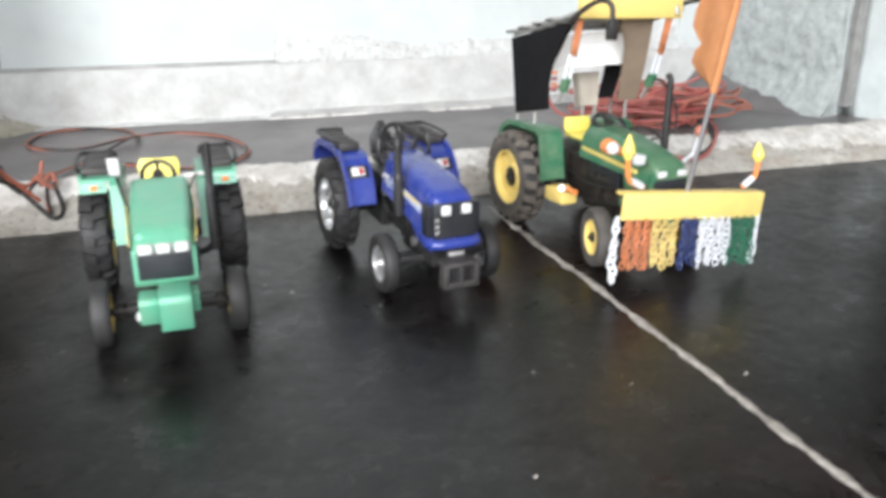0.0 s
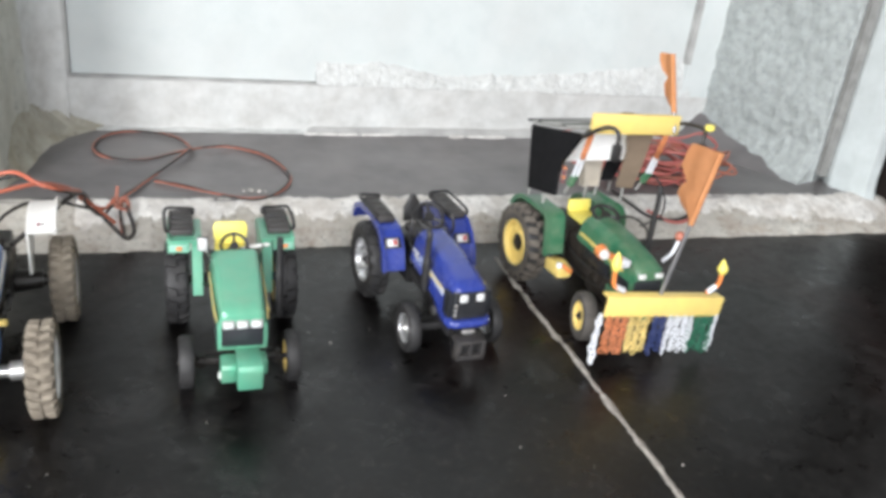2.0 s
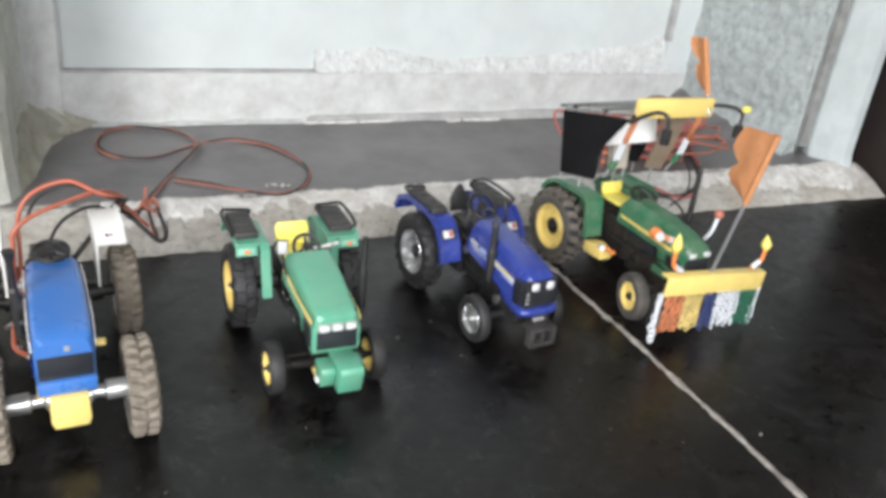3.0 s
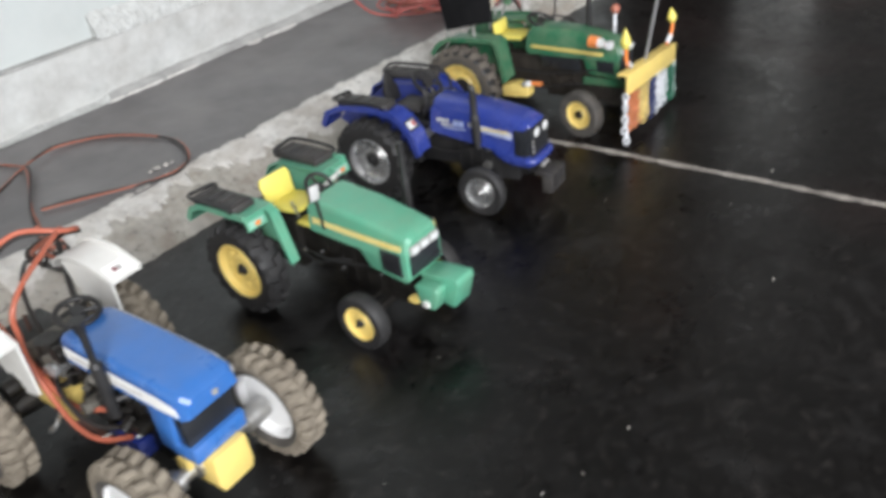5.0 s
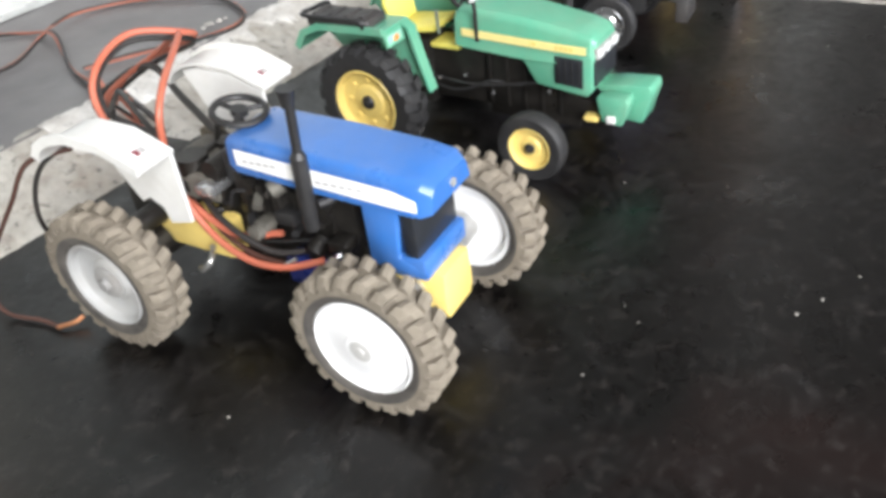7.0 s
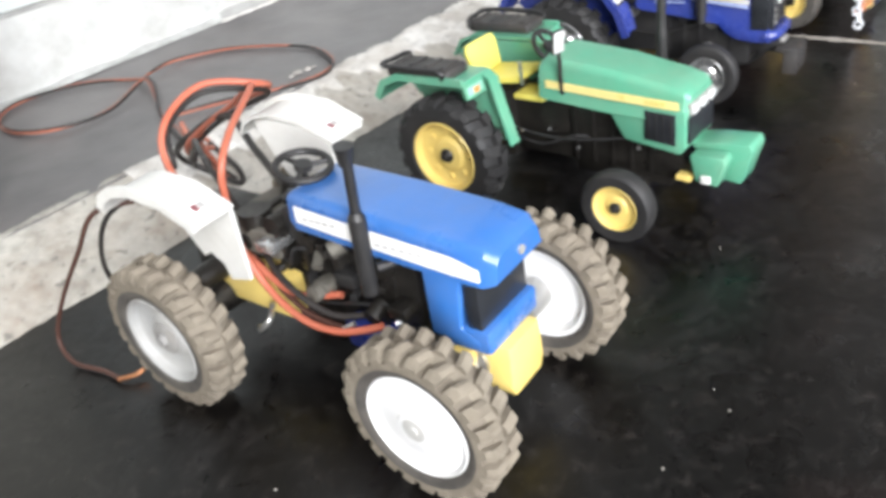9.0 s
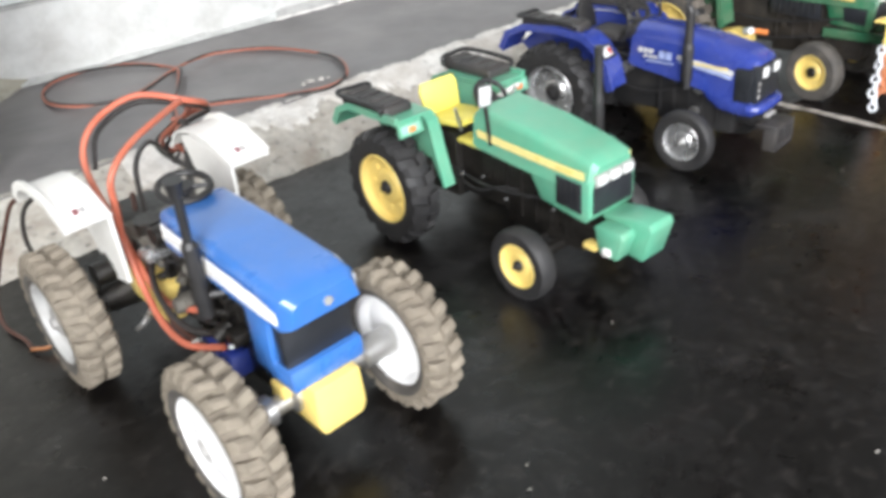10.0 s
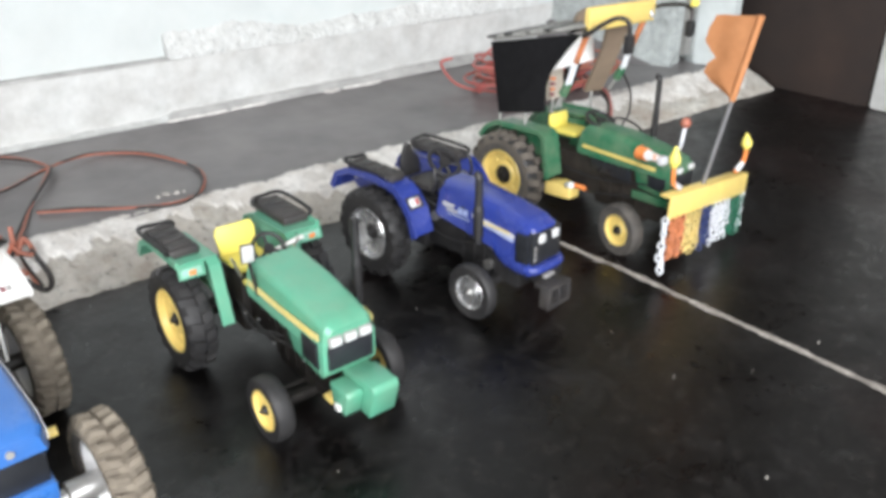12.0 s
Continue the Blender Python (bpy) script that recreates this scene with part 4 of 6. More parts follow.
    bm = bmesh.new()
    tube(bm, [(-0.0235, -0.078, 0.084), (-0.0255, -0.079, 0.094), (-0.028, -0.0805, 0.108), (-0.0296, -0.0805, 0.118)], 0.0014, 7)
    stalk = part("mirror_stalk", bm, M["cableblack"], t)
    bm = bmesh.new()
    box(bm, (-0.005, -0.0008, -0.0075), (0.005, 0.0012, 0.0075), 0.0007, pose(-0.0296, -0.0814, 0.1205, 6, 0, -14))
    back = part("mirror_shell", bm, M["black"], stalk)
    bm = bmesh.new()
    box(bm, (-0.0042, -0.0013, -0.0067), (0.0042, -0.0006, 0.0067), 0.0003, pose(-0.0296, -0.0814, 0.1205, 6, 0, -14))
    part("mirror_face", bm, M["stickergrey"], stalk, "dull silver mirror face")
    bm = bmesh.new()      # ballast block on the nose
    prism(bm, [(-0.156, 0.0545), (-0.172, 0.057), (-0.194, 0.0582), (-0.196, 0.0535), (-0.1895, 0.031), (-0.176, 0.032), (-0.166, 0.044)], -0.0065, 0.0148, 0.0016)
    nose = part("front_weight", bm, M["mint"], t)
    bm = bmesh.new()
    prism(bm, [(-0.162, 0.0525), (-0.183, 0.0535), (-0.185, 0.05), (-0.18, 0.0335), (-0.166, 0.035)], -0.0195, -0.0067, 0.0014)
    part("weight_block", bm, M["mint"], nose)
    bm = bmesh.new()
    prism(bm, [(-0.16, 0.052), (-0.178, 0.053), (-0.177, 0.038), (-0.162, 0.038)], 0.015, 0.0198, 0.0012)
    part("weight_block", bm, M["mint"], nose)
    block(nose, "weight_bracket", (-0.012, -0.17, 0.03), (0.012, -0.12, 0.046), M["grease"], 0.001)
    block(nose, "yellow_bracket", (-0.019, -0.163, 0.0335), (-0.009, -0.153, 0.0375), M["yellow"], 0.0008)
    block(nose, "pin", (-0.0215, -0.176, 0.0355), (-0.019, -0.17, 0.0405), M["white"], 0.0006)
    exhaust(t, 0.0354, -0.1187, 0.062, 0.142, 0.003, M["black"], 0.0, 1.25)
    bm = bmesh.new()
    tube(bm, [(0.012, -0.112, 0.062), (0.026, -0.116, 0.06), (0.0354, -0.1187, 0.066)], 0.0026, 8, step=4)
    part("exhaust_elbow", bm, M["black"], t)
    for i in range(5):
        bm = bmesh.new()
        y_ = -0.04 - 0.022 * i
        rod(bm, (-0.0172, y_, 0.05 + 0.006 * math.sin(i * 2.3)), (-0.0188, y_, 0.05 + 0.006 * math.sin(i * 2.3)), 0.0012, segs=8)
        part("bright_bolt", bm, M["chrome"], t)
    for p_, q_, r_ in (((-0.02, -0.045, 0.085), (-0.028, -0.05, 0.104), 0.0012), ((0.02, -0.045, 0.085), (0.028, -0.05, 0.104), 0.0012), ((0.006, -0.05, 0.1), (0.034, -0.046, 0.102), 0.0018)):
        bm = bmesh.new()
        rod(bm, p_, q_, r_, segs=8)
        part("lever", bm, M["white"] if r_ > 0.0015 else M["steel"], t)
    return t


# ---- indigo tractor ----
def indigo_tractor():
    t = thing("toy_tractor", pose(-0.0275, 0.737, 0, 0, 0, 12), "indigo blue plastic toy tractor with chrome rims on the black floor", "toy tractor", "toy tractors in a row")
    for s in (-1, 1):
        wheel(t, s * 0.049, 0.005, 0.044, 0.0215, 0.026, M["rubber"], M["chrome"], M["black"], s, 18, 0.0042, 0.0052, 0.42, 0.3, "slots")
        wheel(t, s * 0.0455, -0.121, 0.0255, 0.0115, 0.0162, M["rubber"], M["chrome"], M["steel"], s, 0, 0.0, 0.004, 0.3, 0.24)
        xi, xo = s * 0.028, s * 0.054
        path = [(0.06, 0.074), (0.053, 0.088), (0.036, 0.0955), (0.0, 0.098), (-0.026, 0.095), (-0.036, 0.088), (-0.046, 0.075), (-0.052, 0.056)]
        f = fender(t, path, xi, xo, M["indigo"], "", 0.0024, 0.004, [(0.058, 0.076), (0.036, 0.094), (0.0, 0.0965), (-0.026, 0.0935), (-0.046, 0.074), (-0.052, 0.057), (-0.03, 0.05), (0.03, 0.056)])
        m = pose((xi + xo) / 2, -0.0418, 0.084, 52)
        bm = bmesh.new()
        box(bm, (-0.0098, -0.0062, -0.001), (0.0098, 0.0062, 0.0014), 0.0008, m)
        lampf = part("lamp_housing", bm, M["black"], f)
        bm = bmesh.new()
        box(bm, (-0.006, -0.0042, 0.001), (0.006, 0.0042, 0.0024), 0.0006, m)
        part("lens", bm, M["lamp"], lampf)
        bm = bmesh.new()
        box(bm, (0.0005, -0.0028, 0.0018), (0.0048, 0.0028, 0.003), 0.0005, m)
        part("reflector", bm, M["red"], lampf)
        pad(t, *sorted((s * 0.032, s * 0.052)), -0.022, 0.04, 0.0985, M["blackpad"], s)
    engine(t, -0.145, 0.02, 0.024, 0.085, 0.0175, 5, M["black"])
    rear_axle(t, 0.05, 0.044, M["black"])
    front_axle(t, -0.121, 0.0255, 0.04, M["black"], 0.0036)
    hood(t, [(-0.052, 0.0225, 0.073, 0.1, 0.01, 0.004), (-0.056, 0.0235, 0.071, 0.1045, 0.011, 0.005), (-0.09, 0.0235, 0.066, 0.1035, 0.012, 0.005), (-0.125, 0.023, 0.06, 0.099, 0.012, 0.004), (-0.15, 0.022, 0.052, 0.0935, 0.01, 0.003), (-0.16, 0.0205, 0.05, 0.089, 0.008, 0.003), (-0.163, 0.018, 0.052, 0.085, 0.006, 0.003)], M["indigo"])
    bm = bmesh.new()
    skirt = [(-0.098, 0.0712), (-0.11, 0.0675), (-0.12, 0.0605), (-0.1275, 0.0525), (-0.1365, 0.0475), (-0.15, 0.0455)]
    prism(bm, skirt + [(-0.1645, 0.0458), (-0.1645, 0.0555), (-0.149, 0.0565), (-0.139, 0.0585), (-0.131, 0.064), (-0.122, 0.0705), (-0.108, 0.075)], -0.0222, 0.0222, 0.0016)
    bumper = part("bumper", bm, M["indigo"], t)
    bm = bmesh.new()      # bowed lip across the nose
    tube(bm, [(-0.0205, -0.158, 0.051), (-0.0175, -0.1645, 0.051), (-0.009, -0.1668, 0.0512), (0.009, -0.1668, 0.0512), (0.0175, -0.1645, 0.051), (0.0205, -0.158, 0.051)], 0.0044, 12)
    part("bumper_lip", bm, M["indigo"], bumper)
    grille = block(t, "grille", (-0.0188, -0.1648, 0.0545), (0.0188, -0.158, 0.0845), M["grille"], 0.0022)
    for i in range(5):
        block(grille, "grille_bar", (-0.0165, -0.1653, 0.0578 + 0.0034 * i), (0.0165, -0.1645, 0.059 + 0.0034 * i), M["black"], 0.0003)
    for z in (0.0598, 0.0648, 0.07):
        block(grille, "grille_stud", (-0.0178, -0.1659, z), (-0.0146, -0.1648, z + 0.0028), M["hubgrey"], 0.0005)
    for s in (-1, 1):
        case = block(grille, "lamp_case", (s * 0.0088 - 0.0061, -0.1656, 0.0735), (s * 0.0088 + 0.0061, -0.164, 0.0845), M["black"], 0.0012)
        lamp_unit(case, (s * 0.0088, -0.1656, 0.079), 0.0085, 0.0084)
        bm = bmesh.new()
        prism(bm, [(-0.098, 0.0855), (-0.098, 0.0822), (-0.146, 0.0762), (-0.146, 0.08)], s * 0.0218, s * 0.0236, 0.0003)
        st = part("stripe", bm, M["stickergrey"], t, "silver and yellow side sticker")
        bars(st, -0.142, -0.106, 0, 0.0812, 0.0014, 9, M["gold"], axis="y", side=s * 0.0238)
        bm = bmesh.new()
        prism(bm, [(-0.1, 0.0815), (-0.1, 0.0795), (-0.1455, 0.073), (-0.1455, 0.0757)], s * 0.0218, s * 0.0235, 0.0003)
        part("lower_stripe", bm, M["stickerblue"], t, "light blue stripe under the silver one")
        bars(t, -0.093, -0.08, 0, 0.0835, 0.0062, 2, M["stickerblue"], axis="y", side=s * 0.0237)
        bars(t, -0.076, -0.061, 0, 0.0855, 0.0034, 3, M["stickergrey"], axis="y", side=s * 0.0237)
        bars(t, -0.08, -0.066, 0, 0.081, 0.002, 3, M["stickergrey"], axis="y", side=s * 0.0237)
        bars(t, -0.095, -0.06, 0, 0.0775, 0.0011, 1, M["stickerblue"], axis="y", side=s * 0.0237)
        block(t, "side_grille", *((-0.0226, -0.1612, 0.0565), (-0.0185, -0.148, 0.0825)) if s < 0 else ((0.0185, -0.1612, 0.0565), (0.0226, -0.148, 0.0825)), M["grille"], 0.0004)
    bm = bmesh.new()
    box(bm, (-0.015, -0.036, 0.084), (0.015, -0.004, 0.092), 0.003)
    part("seat", bm, M["blackpad"], t)
    bm = bmesh.new()
    prism(bm, [(-0.012, 0.0), (0.012, 0.0), (0.012, 0.012), (0.002, 0.031), (-0.003, 0.031), (-0.012, 0.016)], -0.0018, 0.0018, 0.0008, pose(0, 0.006, 0.088, -10), axis=1)
    part("backrest", bm, M["black"], t)
    steering(t, (0, -0.04, 0.1125), 0.0155, 40, (0, -0.052, 0.096))
    bm = bmesh.new()
    box(bm, (-0.018, -0.056, 0.09), (0.018, -0.046, 0.103), 0.002)
    part("dashboard", bm, M["black"], t)
    exhaust(t, -0.0278, -0.11, 0.062, 0.1205, 0.0034, M["black"], 0.003, 1.3)
    bm = bmesh.new()      # carrier with a hollow weight in front
    box(bm, (-0.0075, -0.172, 0.033), (0.0075, -0.12, 0.043), 0.0012)
    front = part("front_carrier", bm, M["black"], t)
    block(front, "weight_top", (-0.018, -0.184, 0.0365), (0.0125, -0.166, 0.0405), M["blackpad"], 0.0012)
    block(front, "weight_back", (-0.0165, -0.1785, 0.022), (0.011, -0.1735, 0.038), M["black"], 0.0006)
    block(front, "weight_base", (-0.018, -0.184, 0.0195), (0.0125, -0.173, 0.0245), M["blackpad"], 0.0008)
    for x0, x1 in ((-0.018, -0.0135), (-0.0045, -0.001), (0.008, 0.0125)):
        block(front, "weight_rib", (x0, -0.184, 0.022), (x1, -0.173, 0.0385), M["blackpad"], 0.0008)
    block(front, "plate", (-0.0085, -0.1715, 0.0425), (0.0045, -0.1675, 0.0455), M["hubgrey"], 0.0006)
    for s in (-1, 1):
        bm = bmesh.new()
        tube(bm, [(s * 0.02, -0.045, 0.088), (s * 0.024, -0.052, 0.1), (s * 0.023, -0.05, 0.114), (s * 0.021, -0.042, 0.119)], 0.0016, 7)
        part("grab_rail", bm, M["black"], t)
    return t


# ---- blue and white tractor with the dusty wheels ----
def blue_tractor():
    t = thing("toy_tractor", pose(-0.449, 0.6668, 0, 0, 0, 10), "blue and white toy tractor with dusty wheels, engine bared and wired", "toy tractor", "toy tractors in a row")
    for s in (-1, 1):
        wheel(t, s * 0.0625 - 0.001, -0.003, 0.0425, 0.0225, 0.0265, M["rubberdust"], M["rimgrey"], M["hubgrey"], s, 23, 0.0048, 0.0068, 0.3, 0.36, "dish", 0.5)
        wheel(t, s * 0.053 - 0.0005, -0.1635, 0.041, 0.0215, 0.0275, M["rubberdust"], M["rimwhite"], M["hubpale"], s, 23, 0.0048, 0.0068, 0.2, 0.22, "disc", 0.5)
        xi, xo = s * 0.036, s * 0.061
        path = [(0.026, 0.108), (0.022, 0.1145), (0.013, 0.1195), (0.0, 0.1225), (-0.025, 0.121), (-0.0475, 0.112)]
        f = fender(t, path, xi, xo, M["white"], "", 0.002, 0.0035, [(0.012, 0.118), (0.0, 0.121), (-0.025, 0.1195), (-0.0465, 0.1112), (-0.0455, 0.0705), (-0.03, 0.067), (-0.0275, 0.076), (-0.0195, 0.081), (-0.013, 0.0775), (-0.007, 0.086), (0.002, 0.1)])
        bm = bmesh.new()
        m = pose(s * 0.0485, -0.0385, 0.1172, 22)
        box(bm, (-0.009, -0.006, -0.0004), (0.009, 0.006, 0.0006), 0.0002, m)
        lab = part("sticker", bm, M["sticker"], f)
        bm = bmesh.new()
        box(bm, (-0.0036, -0.0024, 0.0004), (-0.0004, 0.0024, 0.001), 0.0002, m)
        part("reflector", bm, M["maroon"], lab)
        bm = bmesh.new()
        box(bm, (0.0002, -0.0024, 0.0004), (0.0034, 0.0024, 0.001), 0.0002, m)
        part("marking", bm, M["hubgrey"], lab)
    rear_axle(t, 0.06, 0.042, M["grease"], 0.01)
    engine(t, -0.135, 0.03, 0.03, 0.095, 0.019, 11)
    for s in (-1, 1):
        bm = bmesh.new()
        lathe(bm, [(0, 0.008), (0.0085, 0.008), (0.0085, 0.016), (0.0052, 0.018), (0.0052, 0.026), (0.0082, 0.0275), (0.0078, 0.046), (0.0, 0.046)], 20, pose(0, -0.162, 0.0405, 0, 0, 0 if s > 0 else 180), closed=False)
        part("axle_shaft", bm, M["steel"], t)
    hood(t, [(-0.066, 0.0195, 0.099, 0.1135, 0.004, 0.001), (-0.072, 0.0215, 0.097, 0.1155, 0.005, 0.0015), (-0.12, 0.0225, 0.094, 0.113, 0.005, 0.0015), (-0.165, 0.0225, 0.0915, 0.1095, 0.005, 0.0015), (-0.179, 0.0215, 0.091, 0.1075, 0.005, 0.0015), (-0.184, 0.019, 0.0925, 0.104, 0.005, 0.002)], M["blue"])
    for s in (-1, 1):
        edge = [(-0.074, 0.0219, 0.1105, 0.1018), (-0.12, 0.0227, 0.1075, 0.0985), (-0.165, 0.0227, 0.1042, 0.0952), (-0.178, 0.0221, 0.1, 0.0944)]
        st = part("stripe", hang([[(s * x, y, za), (s * x, y, zb)] for y, x, za, zb in edge], 0.0006), M["sticker"], t, "white side stripe")
        bars(st, -0.1, -0.078, 0, 0.1052, 0.0016, 5, M["stickergrey"], axis="y", side=s * 0.0227)
        bars(st, -0.15, -0.122, 0, 0.1015, 0.0016, 6, M["stickergrey"], axis="y", side=s * 0.0231)
        bm = bmesh.new()
        prism(bm, [(-0.146, 0.093), (-0.146, 0.058), (-0.172, 0.0545), (-0.173, 0.06), (-0.163, 0.065), (-0.166, 0.093)], s * 0.017, s * 0.0215, 0.0012)
        part("cowl_side", bm, M["blue"], t)
    block(t, "grille", (-0.0195, -0.1735, 0.064), (0.0195, -0.1655, 0.0925), M["grille"], 0.001)
    block(t, "cowl_sill", (-0.021, -0.1775, 0.053), (0.021, -0.155, 0.0655), M["blue"], 0.002)
    bm = bmesh.new()
    rod(bm, (0.0015, -0.1838, 0.0985), (0.0015, -0.1852, 0.0985), 0.0022, segs=16)
    part("badge", bm, M["greytin"], t)
    bm = bmesh.new()
    rod(bm, (0.021, -0.163, 0.087), (0.0295, -0.165, 0.088), 0.0029, segs=14)
    part("bulb", bm, M["yellow"], t)
    bm = bmesh.new()
    prism(bm, [(-0.012, 0.0245), (0.012, 0.0245), (0.0145, 0.031), (0.0135, 0.053), (-0.0135, 0.053), (-0.0145, 0.031)], -0.182, -0.155, 0.0015, axis=1)
    wt = part("front_weight", bm, M["yellow"], t)
    block(wt, "tab", (-0.022, -0.166, 0.043), (-0.0155, -0.156, 0.052), M["yellow"], 0.0008)
    bm = bmesh.new()      # muffler, thin pipe and cap
    rod(bm, (-0.029, -0.12, 0.078), (-0.0292, -0.122, 0.118), 0.0041, segs=18)
    rod(bm, (-0.0292, -0.122, 0.118), (-0.0292, -0.1223, 0.121), 0.0041, 0.0026, 18)
    rod(bm, (-0.0292, -0.1222, 0.12), (-0.0295, -0.1245, 0.147), 0.0024, segs=14)
    rod(bm, (-0.0295, -0.1235, 0.144), (-0.0297, -0.1245, 0.153), 0.003, 0.0046, 14)
    part("exhaust_pipe", bm, M["black"], t)
    steering(t, (0.0, -0.0625, 0.1195), 0.0138, 12, (0.0, -0.061, 0.09))
    bm = bmesh.new()
    prism(bm, [(-0.055, 0.04), (-0.055, 0.062), (-0.035, 0.066), (0.0, 0.06), (0.0, 0.042)], -0.026, -0.012, 0.0015)
    part("yellow_cover", bm, M["yellow"], t)
    block(t, "blue_cover", (-0.025, -0.122, 0.034), (-0.008, -0.092, 0.05), M["indigo"], 0.0015)
    block(t, "platform", (-0.021, -0.052, 0.072), (0.022, -0.008, 0.0885), M["dustmetal"], 0.003)
    block(t, "dashboard", (-0.0165, -0.068, 0.084), (0.0165, -0.056, 0.104), M["black"], 0.003)
    for p_, q_, r_ in (((0.012, -0.026, 0.088), (0.014, -0.028, 0.1), 0.0016), ((0.004, -0.044, 0.0885), (0.004, -0.044, 0.098), 0.006)):
        bm = bmesh.new()
        rod(bm, p_, q_, r_, segs=12)
        part("control_lever", bm, M["grease"], t)
    bm = bmesh.new()
    rs = random.Random(8)
    box(bm, (-0.018, -0.02, 0.06), (0.018, 0.018, 0.082), 0.002)
    gh = part("gear_housing", bm, M["dustmetal"], t)
    for i in range(8):
        y = -0.12 + 0.013 * i
        bm = bmesh.new()
        box(bm, (-0.017 - 0.005 * rs.random(), y, 0.066 + 0.006 * rs.random()), (0.02, y + 0.004 + 0.004 * rs.random(), 0.086 + 0.007 * rs.random()), 0.001)
        part("gear_plate", bm, M["grease"], gh)
    for i in range(16):
        y, z = rs.uniform(-0.135, -0.02), rs.uniform(0.055, 0.092)
        bm = bmesh.new()
        if i % 3:
            rod(bm, (-0.016, y, z), (-rs.uniform(0.021, 0.029), y + rs.uniform(-0.006, 0.006), z + rs.uniform(-0.004, 0.004)), rs.uniform(0.0018, 0.005), segs=12)
        else:
            box(bm, (-rs.uniform(0.022, 0.028), y, z), (-0.012, y + rs.uniform(0.006, 0.014), z + rs.uniform(0.003, 0.008)), 0.001)
        part("fitting", bm, (M["grease"], M["dustmetal"], M["black"], M["chrome"] if i < 4 else M["grease"])[i % 4], gh)
    for p_, q_, r_ in (((-0.02, -0.05, 0.092), (0.015, -0.05, 0.092), 0.006), ((-0.012, -0.03, 0.075), (-0.012, -0.03, 0.095), 0.009), ((-0.026, -0.006, 0.062), (-0.044, -0.006, 0.062), 0.007)):
        bm = bmesh.new()
        rod(bm, p_, q_, r_, segs=18)
        part("motor_can", bm, M["grease"], gh)
    bm = bmesh.new()
    for a, b in (((-0.03, -0.105, 0.056), (-0.034, -0.098, 0.052)), ((-0.022, -0.13, 0.06), (-0.026, -0.128, 0.06))):
        rod(bm, a, b, 0.0013, segs=10)
        part("bright_bolt", bm, M["chrome"], t)
        bm = bmesh.new()
    tube(bm, [(-0.03, -0.046, 0.05), (-0.038, -0.05, 0.046), (-0.041, -0.045, 0.041), (-0.037, -0.039, 0.038)], 0.0016, 7)
    part("bent_link", bm, M["steel"], t)
    return t


# ---- dark green tractor with the chain curtain ----
def chain(bm, top, bottom, link=0.0052, r=0.00085, seed=0, sway=0.0015):
    """A hanging chain of oval links, turned a quarter at every other one."""
    rs = random.Random(seed)
    top, bottom = Vector(top), Vector(bottom)
    n = max(2, round((top - bottom).length / (link * 0.72)))
    for i in range(n):
        c = top.lerp(bottom, (i + 0.5) / n) + Vector((rs.uniform(-sway, sway), rs.uniform(-sway, sway), 0)) * (i / n)
        turn = (0 if i % 2 else 90) + rs.uniform(-30, 30)
        m = Matrix.Translation(c) @ pose(0, 0, 0, rs.uniform(-8, 8), rs.uniform(-10, 10), turn)
        w, h = link * 0.4, link * 0.52
        ring = [m @ Vector((w * math.cos(a), 0, h * math.sin(a))) for a in [2 * math.pi * k / 8 for k in range(8)]]
        tube(bm, ring, r, 5, True, 1)


def flag(parent, name, base, tip, cloth, seed):
    """A leaning pole with a ragged felt flag; cloth gives rows of (along the pole, width) from the top down."""
    base, tip = Vector(base), Vector(tip)
    bm = bmesh.new()
    rod(bm, base, tip, 0.0022, 0.0019, 12)
    pole = part(name, bm, M["pipe"], parent)
    bm = bmesh.new()
    d = (tip - base).normalized()
    out = Vector((-0.03, 1, -0.1)).normalized()
    rows = []
    for s, w in cloth:
        p = base + d * (tip - base).length * s
        row = []
        for k in range(9):
            f = k / 8
            q = p + out * (w * f - 0.003) + Vector((0.003 * math.sin(5 * f + seed + 3 * s) * f, 0, 0))
            row.append(q)
        rows.append(row)
    for off in (0.0, 0.0012):
        vs = [[bm.verts.new(q + Vector((off, 0, 0))) for q in row] for row in rows]
        for i in range(len(vs) - 1):
            for k in range(8):
                f = [vs[i][k], vs[i][k + 1], vs[i + 1][k + 1], vs[i + 1][k]]
                bm.faces.new(f if off else f[::-1])
        if off:
            for i in range(len(vs) - 1):
                bm.faces.new((first[i][8], vs[i][8], vs[i + 1][8], first[i + 1][8]))
            for k in range(8):
                bm.faces.new((first[0][k], vs[0][k], vs[0][k + 1], first[0][k + 1]))
                bm.faces.new((first[-1][k], first[-1][k + 1], vs[-1][k + 1], vs[-1][k]))
        first = vs
    s0, s1 = cloth[0][0], cloth[-1][0]
    L = (tip - base).length
    rod(bm, base + d * L * s1, base + d * L * min(1.0, s0 + 0.01), 0.0031, segs=12)
    part("cloth", bm, M["flag"], pole)
    return pole


